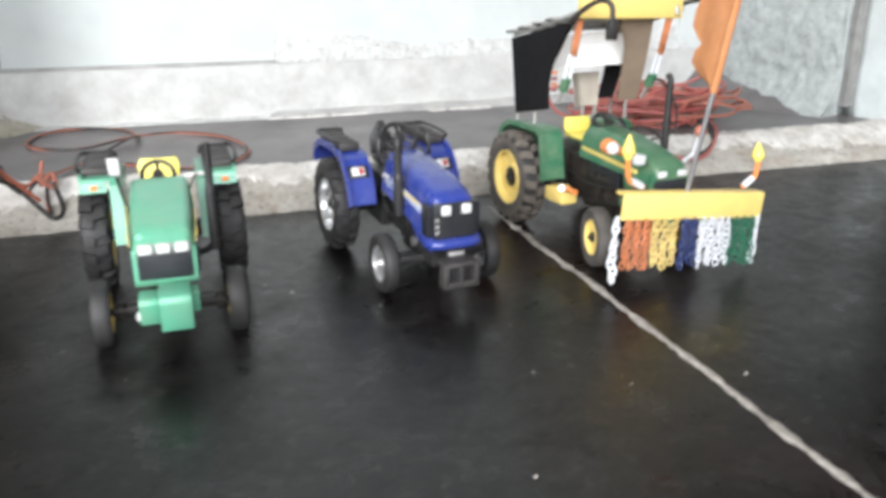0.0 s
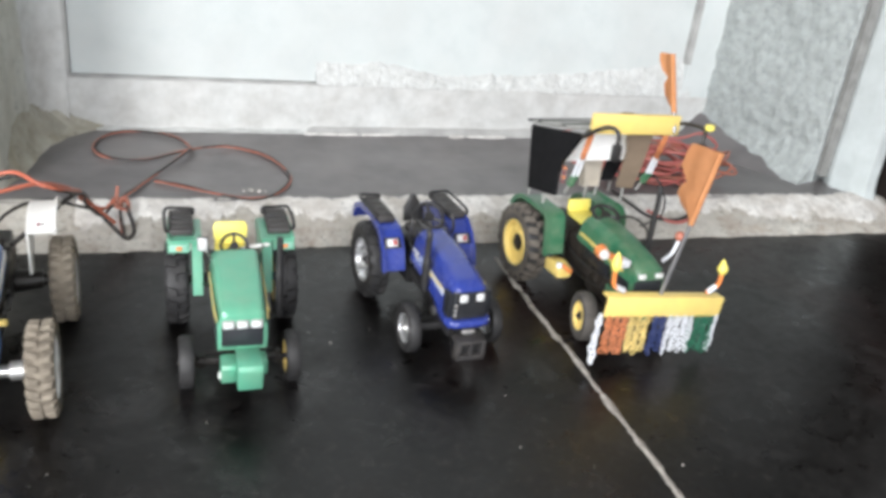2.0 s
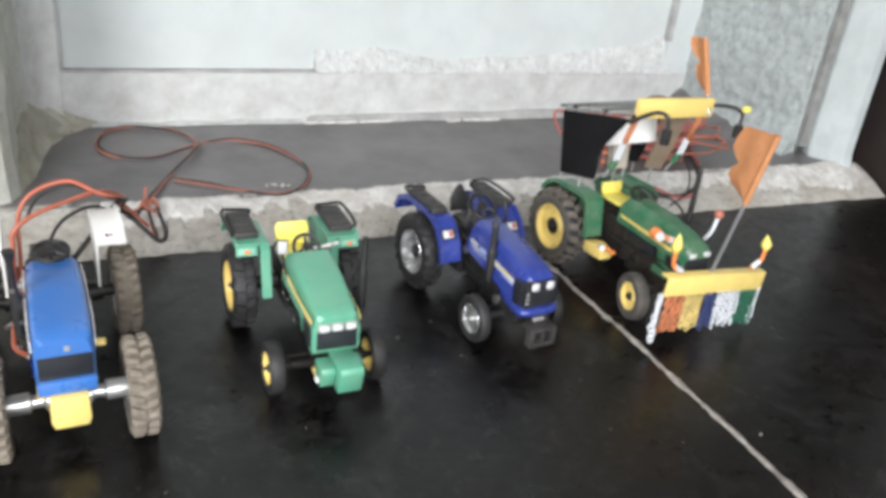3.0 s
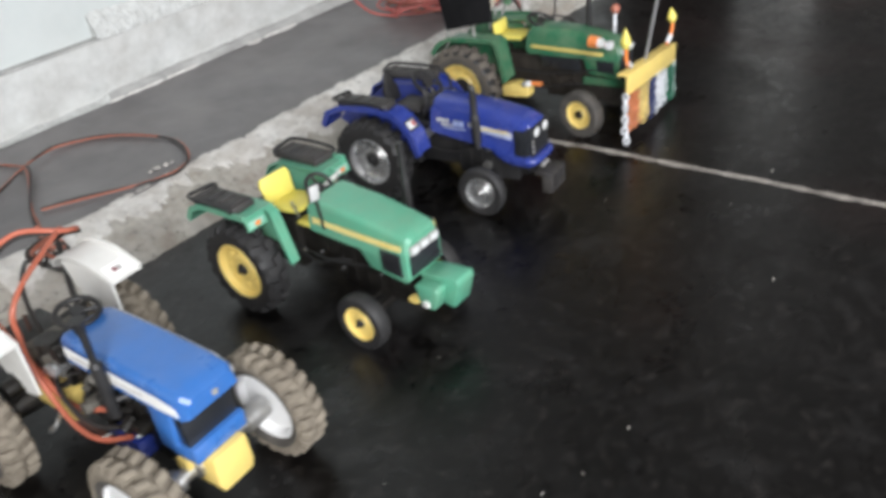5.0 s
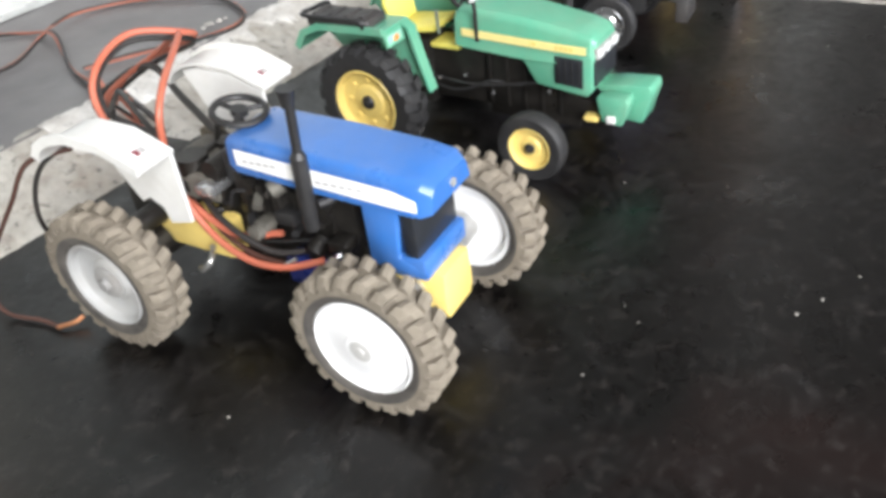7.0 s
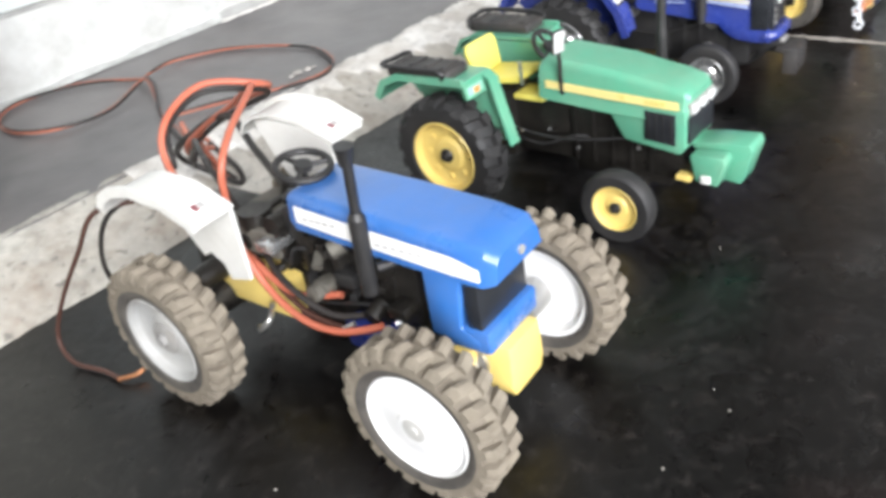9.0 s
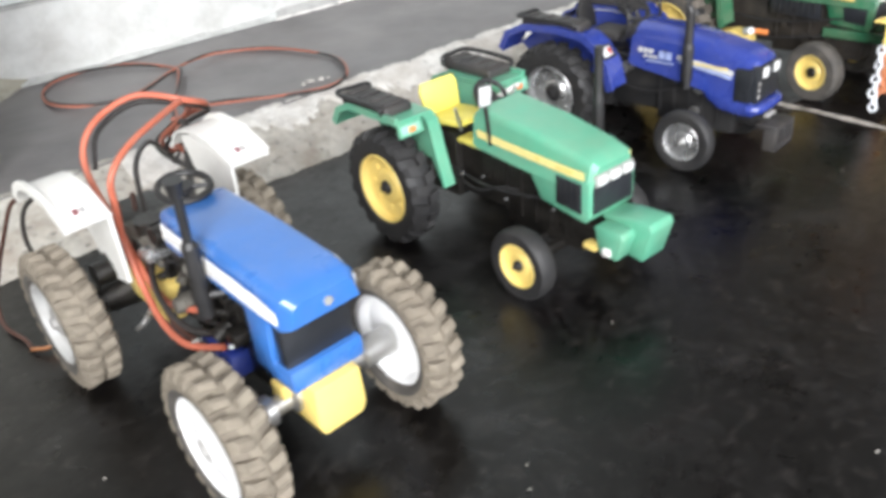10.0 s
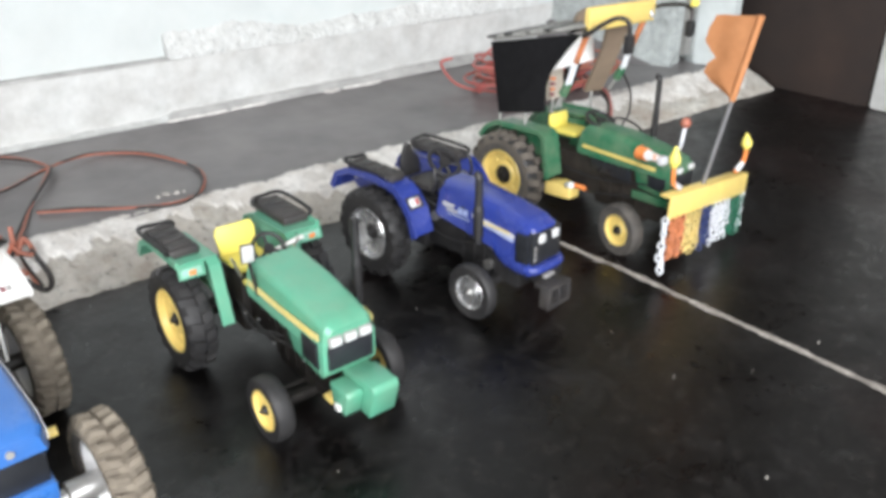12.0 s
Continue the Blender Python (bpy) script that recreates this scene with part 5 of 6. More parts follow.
def beacon(parent, base, bend, up, tip):
    """A yellow cone lamp on a bent orange and white arm."""
    bm = bmesh.new()
    tube(bm, [base, bend, up], 0.0022, 8, step=4)
    arm = part("lamp_arm", bm, M["orange"], parent)
    bm = bmesh.new()
    a, b = Vector(base), Vector(bend)
    rod(bm, a.lerp(b, 0.1), a.lerp(b, 0.85), 0.0029, segs=10)
    part("white_sleeve", bm, M["chainwhite"], arm)
    bm = bmesh.new()
    u, tp = Vector(up), Vector(tip)
    rod(bm, u, u.lerp(tp, 0.3), 0.003, 0.0056, 16)
    rod(bm, u.lerp(tp, 0.3), u.lerp(tp, 0.55), 0.0056, 0.0047, 16)
    rod(bm, u.lerp(tp, 0.55), tp, 0.0047, 0.001, 16)
    part("lamp_cone", bm, M["lemon"], arm)


def strut(parent, top, knee, heel, foot):
    """A pillar: an orange strap above, two white rods, a green foot."""
    top, knee, heel, foot = (Vector(p) for p in (top, knee, heel, foot))
    bm = bmesh.new()
    turn = (knee - top).to_track_quat("Z", "X").to_matrix().to_4x4()
    box(bm, (-0.0014, -0.0032, 0.0), (0.0014, 0.0032, (knee - top).length), 0.0007, Matrix.Translation(top) @ turn)
    ob = part("pillar", bm, M["chainorange"], parent)
    for dx in (-0.0033, 0.0033):
        bm = bmesh.new()
        rod(bm, knee + Vector((dx * 0.85, 0, 0.002)), heel + Vector((dx * 0.85, 0, 0)), 0.0018, segs=12)
        part("white_rod", bm, M["chainwhite"], ob)
    bm = bmesh.new()
    mid = heel.lerp(foot, 0.45)
    rod(bm, heel + Vector((0, 0, 0.001)), mid, 0.0044, 0.005, 14)
    part("green_foot", bm, M["green"], ob)
    bm = bmesh.new()
    rod(bm, mid, foot, 0.0018, segs=8)
    part("pin", bm, M["greytin"], ob)


def chain_tractor():
    t = thing("toy_tractor", pose(0.167, 0.797, 0, 0, 0, 11), "dark green toy tractor with flags, rack and coloured chain curtain", "toy tractor", "toy tractors in a row")
    for s in (-1, 1):
        wheel(t, s * 0.0535, -0.008, 0.0485, 0.0235, 0.029, M["rubbermud"], M["yellow"], M["grease"], s, 19, 0.0045, 0.0056, 0.36, 0.36, "slots")
        wheel(t, s * 0.0475, -0.159, 0.0275, 0.0145, 0.0165, M["sidewall"], M["yellow"], M["grease"], s, 0, 0.0, 0.004, 0.3, 0.3, steer=-13.0)
        xi, xo = s * 0.028, s * 0.054
        path = [(0.032, 0.082), (0.022, 0.0945), (0.008, 0.1015), (-0.0495, 0.1035), (-0.0545, 0.1), (-0.0625, 0.057)]
        fender(t, path, xi, xo, M["green"], "", 0.0024, 0.003, [(0.03, 0.082), (0.021, 0.0925), (0.008, 0.0995), (-0.049, 0.101), (-0.0605, 0.057), (-0.045, 0.055), (0.016, 0.064)])
        bm = bmesh.new()
        prism(bm, [(-0.056, 0.036), (-0.056, 0.05), (-0.072, 0.053), (-0.09, 0.05), (-0.09, 0.038)], s * 0.028, s * 0.045, 0.0012)
        stp = part("footstep", bm, M["yellow"], t)
        bm = bmesh.new()
        rod(bm, (s * 0.044, -0.086, 0.054), (s * 0.048, -0.0935, 0.0565), 0.0036, segs=14)
        part("lamp", bm, M["lamp"], stp)
        bm = bmesh.new()
        rod(bm, (s * 0.041, -0.09, 0.0545), (s * 0.04, -0.106, 0.0545), 0.0026, segs=10)
        part("marker", bm, M["orange"], stp)
    engine(t, -0.185, 0.02, 0.03, 0.09, 0.018, 21, M["mudmetal"])
    rear_axle(t, 0.052, 0.0495, M["grease"])
    front_axle(t, -0.158, 0.0285, 0.04, M["mudmetal"], 0.0038)
    hood(t, [(-0.078, 0.0215, 0.085, 0.107, 0.009, 0.003), (-0.084, 0.0235, 0.084, 0.113, 0.01, 0.004), (-0.13, 0.023, 0.083, 0.112, 0.01, 0.004), (-0.172, 0.022, 0.082, 0.1055, 0.01, 0.004), (-0.19, 0.0205, 0.081, 0.0995, 0.008, 0.003), (-0.194, 0.018, 0.083, 0.096, 0.006, 0.003)], M["green"])
    bm = bmesh.new()
    prism(bm, [(-0.148, 0.086), (-0.155, 0.064), (-0.19, 0.06), (-0.193, 0.064), (-0.193, 0.088)], -0.0195, 0.0195, 0.0016)
    cowl = part("cowl", bm, M["green"], t)
    block(cowl, "grille", (-0.017, -0.1946, 0.066), (0.017, -0.19, 0.085), M["grille"], 0.001)
    for s in (-1, 1):
        bm = bmesh.new()
        prism(bm, [(-0.165, 0.083), (-0.168, 0.068), (-0.187, 0.066), (-0.187, 0.083)], s * 0.0194, s * 0.0204, 0.0003)
        part("side_vent", bm, M["grille"], cowl)
        bm = bmesh.new()
        prism(bm, [(-0.095, 0.085), (-0.097, 0.068), (-0.146, 0.0665), (-0.144, 0.084)], s * 0.0165, s * 0.0196, 0.0006)
        panel_ = part("engine_cover", bm, M["grille"], t)
        for i in range(8):
            y_ = -0.1 - 0.0056 * i
            block(panel_, "cover_slat", (min(s * 0.0194, s * 0.0204), y_ - 0.0009, 0.07), (max(s * 0.0194, s * 0.0204), y_ + 0.0009, 0.0825), M["black"], 0.0003)
        lamp_unit(cowl, (s * 0.0105, -0.1955, 0.0905), 0.0085, 0.0055)
        bm = bmesh.new()
        prism(bm, [(-0.086, 0.0945), (-0.086, 0.0915), (-0.175, 0.0875), (-0.175, 0.091)], s * 0.0215, s * 0.0239, 0.0002)
        part("stripe", bm, M["gold"], t)
    # headlamp pod on a banded arm beside the bonnet, and a white lamp close to the cowl
    bm = bmesh.new()
    rod(bm, (-0.019, -0.178, 0.1), (-0.05, -0.182, 0.113), 0.003, 0.0034, 14)
    arm = part("pod_arm", bm, M["orange"], t, "orange and white banded arm")
    for f0, f1 in ((0.2, 0.32), (0.5, 0.62)):
        p0, p1 = Vector((-0.019, -0.178, 0.1)), Vector((-0.05, -0.182, 0.113))
        bm = bmesh.new()
        rod(bm, p0.lerp(p1, f0), p0.lerp(p1, f1), 0.0038, segs=14)
        part("white_band", bm, M["chainwhite"], arm)
    bm = bmesh.new()
    rod(bm, (-0.055, -0.176, 0.1155), (-0.0575, -0.187, 0.116), 0.0068, 0.006, 18)
    pod = part("lamp_pod", bm, M["orange"], t)
    bm = bmesh.new()
    rod(bm, (-0.0575, -0.187, 0.116), (-0.0582, -0.1898, 0.116), 0.0054, 0.0046, 18)
    part("lens", bm, M["lamp"], pod)
    bm = bmesh.new()
    box(bm, (-0.034, -0.19, 0.099), (-0.024, -0.1825, 0.1075), 0.0018)
    part("side_lamp", bm, M["chainwhite"], t)
    # seat
    bm = bmesh.new()
    box(bm, (-0.011, -0.07, 0.0915), (0.02, -0.034, 0.096), 0.0018, pose(0, 0, 0, -2))
    part("seat", bm, M["lemon"], t)
    bm = bmesh.new()
    prism(bm, [(-0.012, 0.0), (0.012, 0.0), (0.0155, 0.01), (0.0145, 0.0195), (-0.0145, 0.0195), (-0.0155, 0.01)], -0.0016, 0.0016, 0.0007, pose(0.0045, -0.0315, 0.092, -6), axis=1)
    part("backrest", bm, M["lemon"], t)
    steering(t, (0.006, -0.086, 0.1145), 0.0155, 22, (0.004, -0.098, 0.1))
    exhaust(t, 0.0385, -0.132, 0.088, 0.158, 0.003, M["black"], 0.004, 1.15)
    # blade, chains and lamps in front
    tilt = pose(0, 0, 0, 0, 5.5)
    B = pose(0.0075, -0.222, 0.068) @ tilt
    bm = bmesh.new()
    box(bm, (-0.0755, -0.0016, -0.011), (0.0715, 0.0016, 0.0115), 0.0008, B)
    box(bm, (-0.0755, 0.0, 0.009), (0.0715, 0.012, 0.0115), 0.0008, B)
    blade = part("chain_board", bm, M["yellow"], t, "yellow board the chains hang from")
    bm = bmesh.new()
    for s in (-1, 1):
        box(bm, (s * 0.018 - 0.003, -0.222, 0.052), (s * 0.018 + 0.003, -0.15, 0.06), 0.0008)
    part("board_arm", bm, M["green"], t)
    colours = ("chainorange", "chainyellow", "chainnavy", "chainwhite", "chaingreen")
    edges = (-0.064, -0.036, -0.006, 0.013, 0.045, 0.074)
    k = 0
    for col, a, b in zip(colours, edges, edges[1:]):
        x = a + 0.0018
        while x < b - 0.001:
            bm = bmesh.new()
            top = B @ Vector((x - 0.0075, -0.001 + (0.0022 if k % 2 else -0.0012), -0.0105))
            chain(bm, top, top + Vector((0.001 * math.sin(k), 0, -0.042 - 0.0025 * math.sin(k * 1.7))), 0.0072, 0.00078, k, 0.002)
            part("chain", bm, M[col], blade)
            x += 0.0046
            k += 1
    for xx, z1 in ((-0.0715, 0.02), (0.0775, 0.016)):
        bm = bmesh.new()
        top = B @ Vector((xx - 0.0075, 0, -0.009))
        chain(bm, top, (top.x - 0.003, top.y - 0.001, z1 - 0.008), 0.008 if xx < 0 else 0.0058, 0.0014 if xx < 0 else 0.001, 77)
        part("chain", bm, M["chainwhite"], blade, "larger white chain")
    beacon(t, (-0.046, -0.218, 0.089), (-0.061, -0.219, 0.097), (-0.0638, -0.219, 0.114), (-0.0636, -0.2185, 0.134))
    beacon(t, (0.056, -0.22, 0.079), (0.0675, -0.221, 0.0875), (0.0685, -0.222, 0.101), (0.068, -0.22, 0.117))
    flag(t, "flag_pole", (0.0005, -0.214, 0.07), (0.0075, -0.2434, 0.2425), [(1.0, 0.045), (0.93, 0.049), (0.86, 0.049), (0.81, 0.041), (0.775, 0.034), (0.74, 0.04), (0.69, 0.041), (0.64, 0.031), (0.59, 0.016), (0.55, 0.005)], 1.0)
    # mirrors on the far side
    bm = bmesh.new()
    tube(bm, [(0.036, -0.165, 0.092), (0.052, -0.158, 0.096), (0.0585, -0.156, 0.11)], 0.0022, 8, step=4)
    st = part("lamp_arm", bm, M["chainwhite"], t)
    bm = bmesh.new()
    bmesh.ops.create_uvsphere(bm, u_segments=14, v_segments=10, radius=0.0058, matrix=pose(0.059, -0.156, 0.1155))
    part("lamp_ball", bm, M["coil"], st)
    rack(t)
    return t


def rack(t):
    """The open cab over the driver: side screens, pillars, slatted roof, yellow board, second flag."""
    for x, y, z0, z1 in ((-0.041, 0.016, 0.098, 0.19), (-0.04, -0.02, 0.1, 0.13), (0.028, -0.002, 0.09, 0.12), (0.043, -0.002, 0.09, 0.12), (0.0625, -0.03, 0.1, 0.13), (0.078, 0.02, 0.1, 0.194)):
        bm = bmesh.new()
        rod(bm, (x, y, z0), (x, y, z1), 0.0016, segs=8)
        part("rack_post", bm, M["greytin"], t)
    for x in (-0.04, 0.076):
        bm = bmesh.new()
        tube(bm, [(x, 0.03, 0.19), (x, -0.03, 0.203), (x * 0.98, -0.09, 0.219)], 0.002, 7)
        part("rack_rail", bm, M["greytin"], t)
    for i in range(8):
        y = 0.028 - 0.0125 * i
        z = 0.192 - 0.22 * (y - 0.028)
        bm = bmesh.new()
        box(bm, (-0.05 - 0.004 * math.sin(3.0 * i), y - 0.0026, z), (0.078, y + 0.0026, z + 0.0022), 0.0006, pose(0, 0, 0, 0, 0, 2.5 * math.sin(i * 2.1)))
        part("rack_slat", bm, M["greytin"] if i % 2 else M["black"], t)
    bm = bmesh.new()
    prism(bm, [(0.0305, 0.1865), (-0.087, 0.2115), (-0.07, 0.191), (-0.052, 0.168), (-0.046, 0.151), (-0.047, 0.1245), (0.0166, 0.1105)], -0.0435, -0.0385, 0.001)
    side = part("black_screen", bm, M["blackcloth"], t, "black side screen of the cab")
    for i in range(4):
        bm = bmesh.new()
        box(bm, (-0.041, -0.0565, 0.143 + 0.0055 * i), (-0.0365, -0.0515, 0.146 + 0.0055 * i), 0.0008)
        part("reflector", bm, M["chainorange"] if i % 2 else M["maroon"], side)
    part("white_card", hang([[(-0.03, -0.032, 0.1935), (0.05, -0.034, 0.1975)], [(-0.036, -0.036, 0.1625), (0.052, -0.038, 0.1635)]], 0.0012), M["sticker"], t, "large white card inside the cab")
    part("beige_box", hang([[(0.0225, 0.004, 0.151), (0.05, 0.004, 0.151)], [(0.0235, 0.0, 0.138), (0.0475, 0.0, 0.138)], [(0.0235, -0.004, 0.117), (0.0455, -0.004, 0.117)]], 0.012), M["beige"], t)
    part("brown_screen", hang([[(0.019, -0.076, 0.211), (0.05, -0.084, 0.213)], [(0.036, -0.06, 0.18), (0.058, -0.068, 0.18)], [(0.045, -0.045, 0.155), (0.063, -0.056, 0.155)], [(0.0555, -0.026, 0.124), (0.07, -0.039, 0.126)]], 0.0035), M["board"], t, "brown cardboard flap hanging in the cab")
    part("dark_lining", hang([[(0.045, -0.01, 0.2), (0.075, -0.02, 0.203)], [(0.055, 0.0, 0.16), (0.072, -0.01, 0.16)], [(0.05, 0.004, 0.122), (0.066, 0.0, 0.122)]], 0.002), M["blackcloth"], t)
    bm = bmesh.new()
    box(bm, (-0.0435, -0.0955, 0.213), (0.0685, -0.0875, 0.235), 0.0014, pose(0, 0, 0, 0, 1.4))
    part("name_board", bm, M["yellow"], t, "plain yellow board on the cab's front")
    strut(t, (-0.0364, -0.0915, 0.212), (-0.033, -0.077, 0.179), (-0.0347, -0.071, 0.157), (-0.0362, -0.058, 0.132))
    strut(t, (0.0634, -0.0895, 0.212), (0.0708, -0.07, 0.1753), (0.0688, -0.0653, 0.1557), (0.067, -0.05, 0.13))
    bm = bmesh.new()
    bmesh.ops.create_uvsphere(bm, u_segments=18, v_segments=10, radius=1.0, matrix=Matrix.Translation((0.05, -0.03, 0.206)) @ Matrix.Diagonal((0.022, 0.016, 0.013, 1.0)))
    part("cloth_roll", bm, M["board"], t)
    for pts, r in (([(0.073, -0.09, 0.224), (0.077, -0.106, 0.228), (0.0785, -0.124, 0.23), (0.076, -0.136, 0.227), (0.0715, -0.14, 0.215)], 0.0022),
                   ([(-0.038, -0.09, 0.216), (-0.05, -0.098, 0.212), (-0.048, -0.112, 0.222), (-0.04, -0.126, 0.231), (-0.034, -0.136, 0.228), (-0.033, -0.138, 0.214)], 0.0024),
                   ([(0.07, -0.06, 0.15), (0.093, -0.05, 0.144), (0.112, -0.05, 0.118), (0.114, -0.05, 0.094), (0.1, -0.055, 0.089), (0.07, -0.07, 0.09)], 0.0013),
                   ([(0.035, -0.06, 0.098), (0.05, -0.08, 0.106), (0.056, -0.1, 0.1), (0.046, -0.12, 0.092)], 0.0014)):
        bm = bmesh.new()
        tube(bm, pts, r, 7)
        part("cord", bm, M["cableblack"], t)
    bm = bmesh.new()
    box(bm, (-0.038, -0.142, 0.1985), (-0.0285, -0.134, 0.2165), 0.002)
    part("hanging_box", bm, M["black"], t)
    bm = bmesh.new()
    box(bm, (0.0665, -0.144, 0.201), (0.0755, -0.136, 0.217), 0.002)
    part("hanging_box", bm, M["black"], t)
    bm = bmesh.new()
    box(bm, (0.0755, -0.14, 0.2295), (0.0845, -0.1335, 0.2365), 0.0016)
    part("lamp_cap", bm, M["lemon"], t)
    flag(t, "flag_pole", (0.0668, -0.097, 0.215), (0.0675, -0.0635, 0.295), [(1.0, 0.023), (0.9, 0.026), (0.78, 0.023), (0.69, 0.014), (0.6, 0.022), (0.46, 0.023), (0.34, 0.015), (0.26, 0.006)], 2.0)



GREEN_TRACTOR = mint_tractor()
INDIGO_TRACTOR = indigo_tractor()
BLUE_TRACTOR = blue_tractor()
CHAIN_TRACTOR = chain_tractor()


# ---- cables ----
def cable(name, runs, label, group=""):
    """One cable thing; runs: (part name, points in world metres, radius, material)."""
    t = thing(name, Matrix(), label, "cable", group)
    for n, pts, r, mt in runs:
        bm = bmesh.new()
        tube(bm, pts, r, 8, False, 8)
        part(n, bm, mt, t, angle=60)
    return t


def on_s(pts):
    return [S @ Vector(p) for p in pts]


def on_w(pts):
    W = pose(-0.449, 0.6668, 0, 0, 0, 10)
    return [W @ Vector(p) for p in pts]


Z = LEDGE + 0.0035
pair = on_s([(-0.33, 0.128, Z), (-0.297, 0.109, Z), (-0.25, 0.08, Z), (-0.206, 0.065, Z), (-0.172, 0.083, Z), (-0.149, 0.134, Z), (-0.156, 0.19, Z), (-0.182, 0.243, Z), (-0.226, 0.274, Z), (-0.262, 0.262, Z + 0.003),
             (-0.296, 0.238, Z + 0.005), (-0.345, 0.215, Z), (-0.392, 0.22, Z), (-0.417, 0.258, Z), (-0.412, 0.306, Z), (-0.388, 0.338, Z), (-0.35, 0.345, Z), (-0.308, 0.325, Z), (-0.284, 0.276, Z), (-0.293, 0.222, Z + 0.007), (-0.332, 0.146, Z), (-0.352, 0.09, Z + 0.003),
             (-0.364, 0.06, 0.042), (-0.368, 0.035, 0.03), (-0.365, 0.012, 0.016)])
cable("cable_coil", [("orange_core", pair, 0.0014, M["coil"]),
                     ("black_core", [p + Vector((0.0035 * math.sin(i * 1.1), 0.0035 * math.cos(i * 0.9), 0.001 * math.sin(i * 1.7))) for i, p in enumerate(pair)], 0.0016, M["cableblack"]),
                     ("knot", on_s([(-0.362, 0.048, 0.044), (-0.374, 0.04, 0.05), (-0.37, 0.03, 0.044), (-0.358, 0.034, 0.038), (-0.362, 0.046, 0.05), (-0.372, 0.036, 0.04), (-0.37, 0.05, 0.062)]), 0.0022, M["coil"])],
      "orange and black twin cable looped on the grey ledge")

cable("wiring_loop", [
    ("orange_cable", on_w([(-0.024, -0.118, 0.054), (-0.034, -0.1, 0.052), (-0.035, -0.075, 0.052), (-0.032, -0.05, 0.062), (-0.03, -0.034, 0.085), (-0.028, -0.032, 0.11), (-0.026, -0.034, 0.127), (-0.01, -0.026, 0.137), (0.02, -0.006, 0.14), (0.048, 0.02, 0.136), (0.07, 0.07, 0.11), (0.078, 0.13, 0.075)]) + on_s([(-0.372, 0.012, 0.03)]), 0.002, M["cable"]),
    ("orange_cable", on_w([(-0.02, -0.09, 0.062), (-0.028, -0.06, 0.062), (-0.024, -0.01, 0.09), (-0.022, 0.018, 0.118), (-0.008, 0.028, 0.136), (0.022, 0.03, 0.1445), (0.046, 0.012, 0.138), (0.066, 0.03, 0.125), (0.076, 0.09, 0.1), (0.074, 0.14, 0.07)]) + on_s([(-0.385, 0.024, 0.044), (-0.374, 0.036, 0.05)]), 0.002, M["cable"]),
    ("black_cable", on_w([(0.02, -0.02, 0.09), (0.045, 0.03, 0.095), (0.07, 0.08, 0.1), (0.078, 0.13, 0.08)]) + on_s([(-0.398, 0.02, 0.052), (-0.376, 0.012, 0.026), (-0.36, 0.008, 0.011), (-0.352, 0.018, 0.018), (-0.36, 0.036, 0.042)]), 0.0025, M["cableblack"]),
    ("black_cable", on_w([(-0.022, -0.112, 0.058), (-0.031, -0.09, 0.058), (-0.03, -0.06, 0.07), (-0.01, -0.02, 0.08), (0.01, 0.03, 0.1), (0.04, 0.08, 0.095), (0.066, 0.125, 0.07)]) + on_s([(-0.39, 0.02, 0.044), (-0.372, 0.034, 0.045)]), 0.0018, M["cableblack"]),
    ("black_cable", on_w([(-0.016, 0.022, 0.112), (-0.004, 0.034, 0.129), (0.024, 0.036, 0.138), (0.05, 0.02, 0.132), (0.07, 0.036, 0.119), (0.08, 0.094, 0.094), (0.078, 0.142, 0.064)]) + on_s([(-0.388, 0.02, 0.036), (-0.376, 0.03, 0.044)]), 0.0016, M["cableblack"]),
    ("tan_cable", on_w([(-0.028, -0.1, 0.048), (-0.03, -0.07, 0.054), (-0.02, -0.03, 0.07), (0.0, 0.02, 0.09)]), 0.0016, M["cablebrown"]),
], "orange and black wires arching out of the open toy tractor")

cable("loose_wire", [
    ("brown_wire", on_w([(-0.045, 0.02, 0.108), (-0.06, 0.04, 0.104), (-0.068, 0.058, 0.08), (-0.074, 0.088, 0.045), (-0.08, 0.104, 0.016), (-0.084, 0.09, 0.004), (-0.08, 0.064, 0.003)]) + on_s([(-0.552, -0.115, 0.003)]), 0.0014, M["cablebrown"]),
    ("black_wire", on_w([(-0.04, 0.02, 0.112), (-0.056, 0.036, 0.1), (-0.06, 0.05, 0.075), (-0.055, 0.058, 0.05), (-0.045, 0.05, 0.03)]), 0.0014, M["cableblack"]),
    ("bare_end", on_s([(-0.553, -0.114, 0.003), (-0.546, -0.121, 0.004), (-0.541, -0.124, 0.006)]), 0.0014, M["copper"]),
], "thin brown and black wire drooping to the floor")


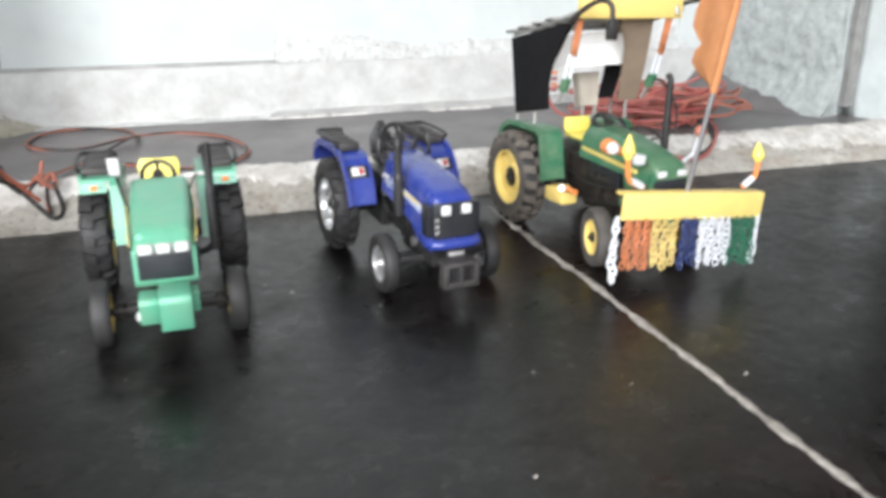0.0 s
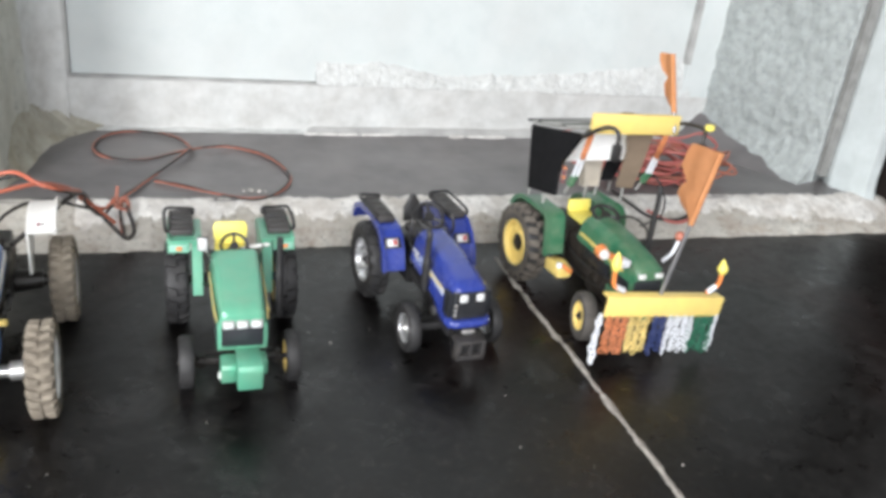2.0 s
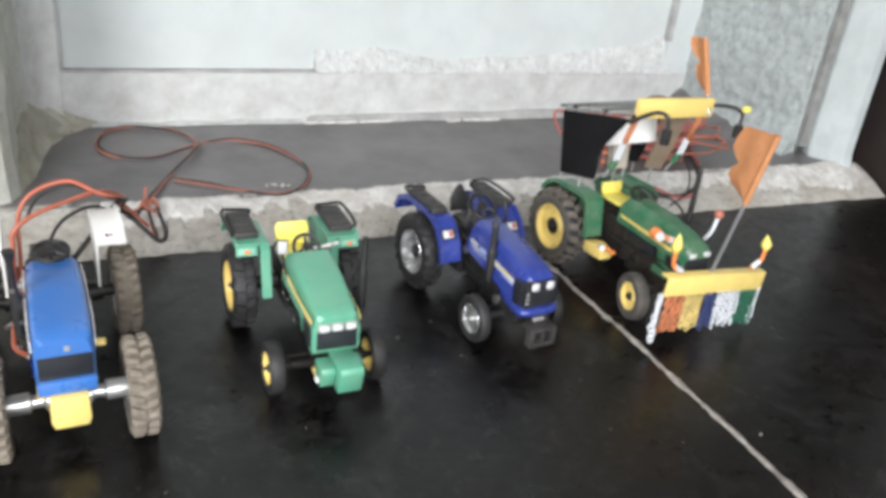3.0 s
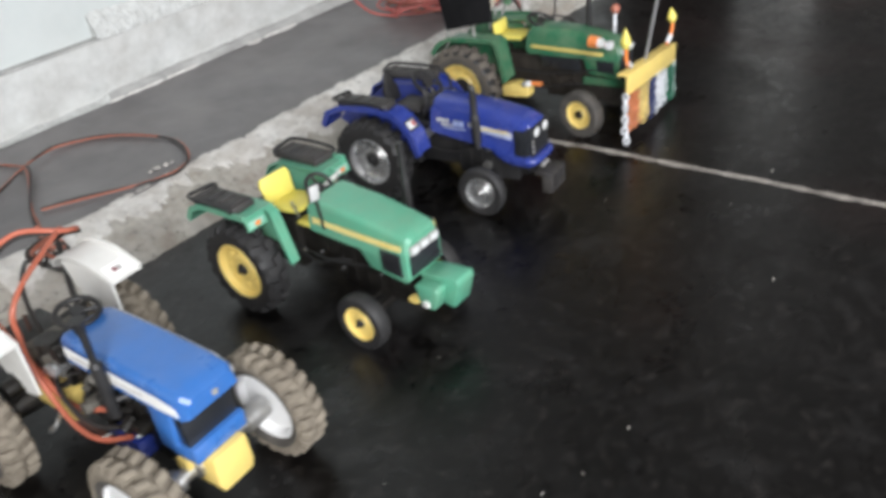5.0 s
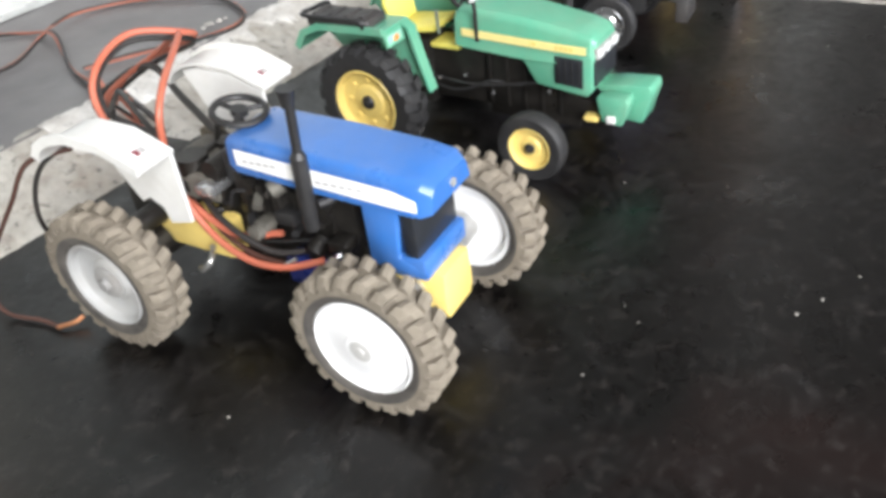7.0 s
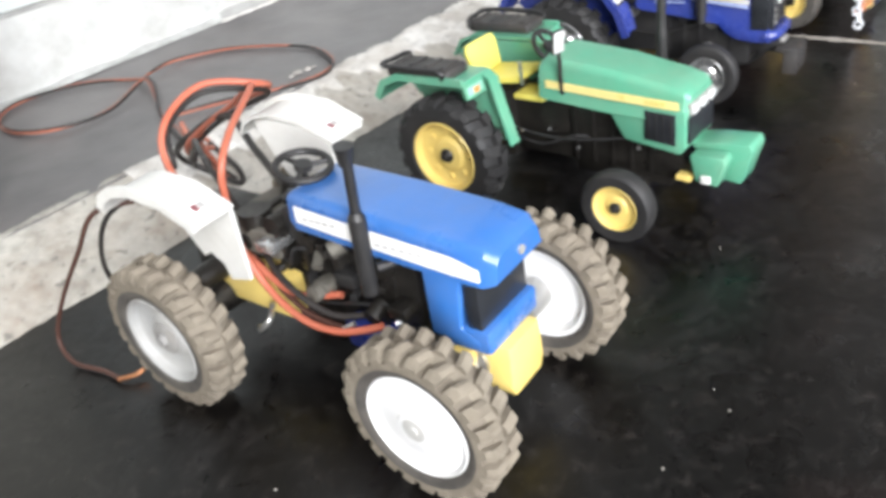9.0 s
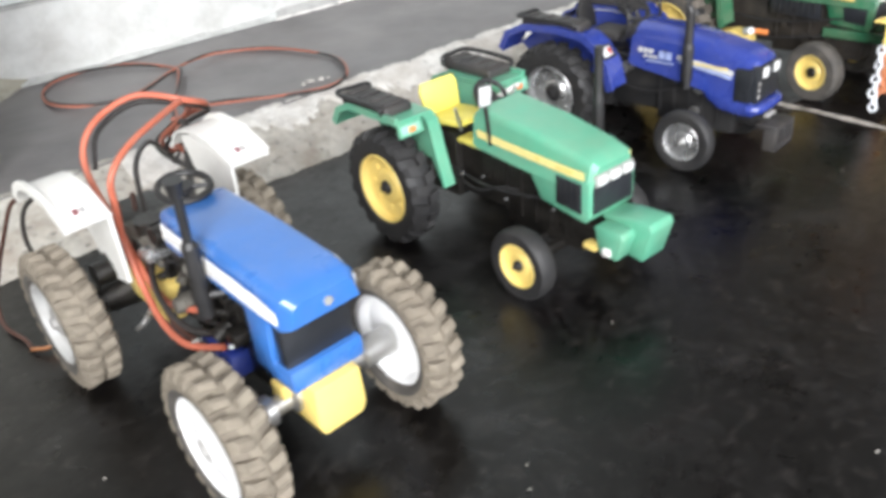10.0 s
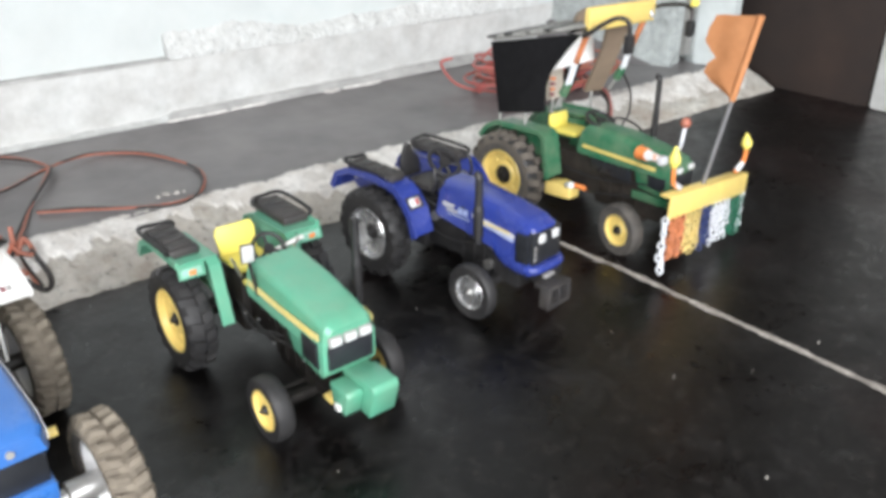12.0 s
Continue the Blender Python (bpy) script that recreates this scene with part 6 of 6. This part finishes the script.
def heap():
    """The tangled red cable on the ledge."""
    rs = random.Random(5)
    t = thing("cable_heap", Matrix(), "tangled heap of red cable on the grey ledge", "cable")
    for k in range(19):
        c = Vector((rs.uniform(0.395, 0.495), rs.uniform(0.135, 0.21), LEDGE + 0.004 + 0.0025 * k))
        a, b, turn = rs.uniform(0.06, 0.115), rs.uniform(0.04, 0.065), rs.uniform(-0.6, 0.6)
        ring = []
        for i in range(12):
            w = 2 * math.pi * i / 12
            x, y = a * math.cos(w) * rs.uniform(0.85, 1.1), b * math.sin(w) * rs.uniform(0.8, 1.1)
            p = Vector((c.x + x * math.cos(turn) - y * math.sin(turn), c.y + x * math.sin(turn) + y * math.cos(turn), max(LEDGE + 0.0035, c.z + rs.uniform(-0.008, 0.008))))
            p.y = min(0.335, max(0.085, p.y))
            p.x = min(0.64, p.x)
            ring.append(S @ p)
        bm = bmesh.new()
        tube(bm, ring, 0.0022, 7, True, 5)
        part("cable_loop", bm, M["cablered"] if k % 4 else M["coil"], t, angle=60)
    for pts, mt in (([(0.33, 0.26, 0.08), (0.315, 0.27, 0.072), (0.31, 0.23, 0.05), (0.33, 0.19, 0.04)], M["cablered"]),
                    ([(0.56, 0.21, 0.046), (0.55, 0.19, 0.042), (0.512, 0.13, 0.041), (0.478, 0.066, 0.038), (0.43, 0.018, 0.021), (0.396, 0.014, 0.018), (0.365, 0.035, 0.028)], M["cablered"]),
                    ([(0.45, 0.16, 0.046), (0.48, 0.145, 0.041), (0.499, 0.125, 0.041), (0.475, 0.079, 0.042), (0.456, 0.042, 0.03), (0.413, 0.018, 0.02), (0.367, 0.024, 0.022), (0.343, 0.05, 0.034), (0.33, 0.085, 0.041)], M["cableblack"])):
        bm = bmesh.new()
        tube(bm, on_s(pts), 0.0024, 7, False, 7)
        part("cable_end", bm, mt, t, angle=60)


heap()


# ---- crumbs on the floor ----
def crumb(p, r, seed, z=0.0, label="small pale crumb of plaster on the black floor", group="crumbs on the floor"):
    rs = random.Random(seed)
    bm = bmesh.new()
    bmesh.ops.create_icosphere(bm, subdivisions=1, radius=r)
    for v in bm.verts:
        v.co = Vector((v.co.x * rs.uniform(0.7, 1.4), v.co.y * rs.uniform(0.7, 1.3), max(-r * 0.5, v.co.z * rs.uniform(0.4, 0.8))))
    ob = part("plaster_crumb", bm, M["debris"])
    ob.matrix_world = Matrix.Translation((p[0], p[1], z + r * 0.45))
    return tagged(ob, label, "crumb", group)


for i, (x, y, r) in enumerate(((-0.124, 0.62, 0.0026), (-0.146, 0.641, 0.0014), (-0.002, 0.332, 0.0024), (-0.294, 0.344, 0.0018), (-0.312, 0.351, 0.0021), (-0.214, 0.333, 0.0018), (-0.265, 0.334, 0.0011), (-0.408, 0.422, 0.0014),
                               (-0.35, 0.43, 0.001), (-0.526, 0.556, 0.0013), (-0.082, 0.647, 0.0014), (0.174, 0.416, 0.0022), (-0.237, 0.49, 0.0012), (0.033, 0.446, 0.0013), (0.092, 0.418, 0.001), (0.039, 0.523, 0.0012), (-0.359, 0.417, 0.0012))):
    crumb((x, y), r * 0.55, 40 + i)

for i, (u, v, r) in enumerate(((-0.216, 0.096, 0.0030), (-0.207, 0.097, 0.0042), (-0.196, 0.094, 0.0036), (-0.188, 0.094, 0.0024))):
    q = S @ Vector((u, v, LEDGE))
    crumb((q.x, q.y), r, 70 + i, LEDGE + 0.0005, "flat white flake of plaster on the grey ledge", "flakes on the ledge")
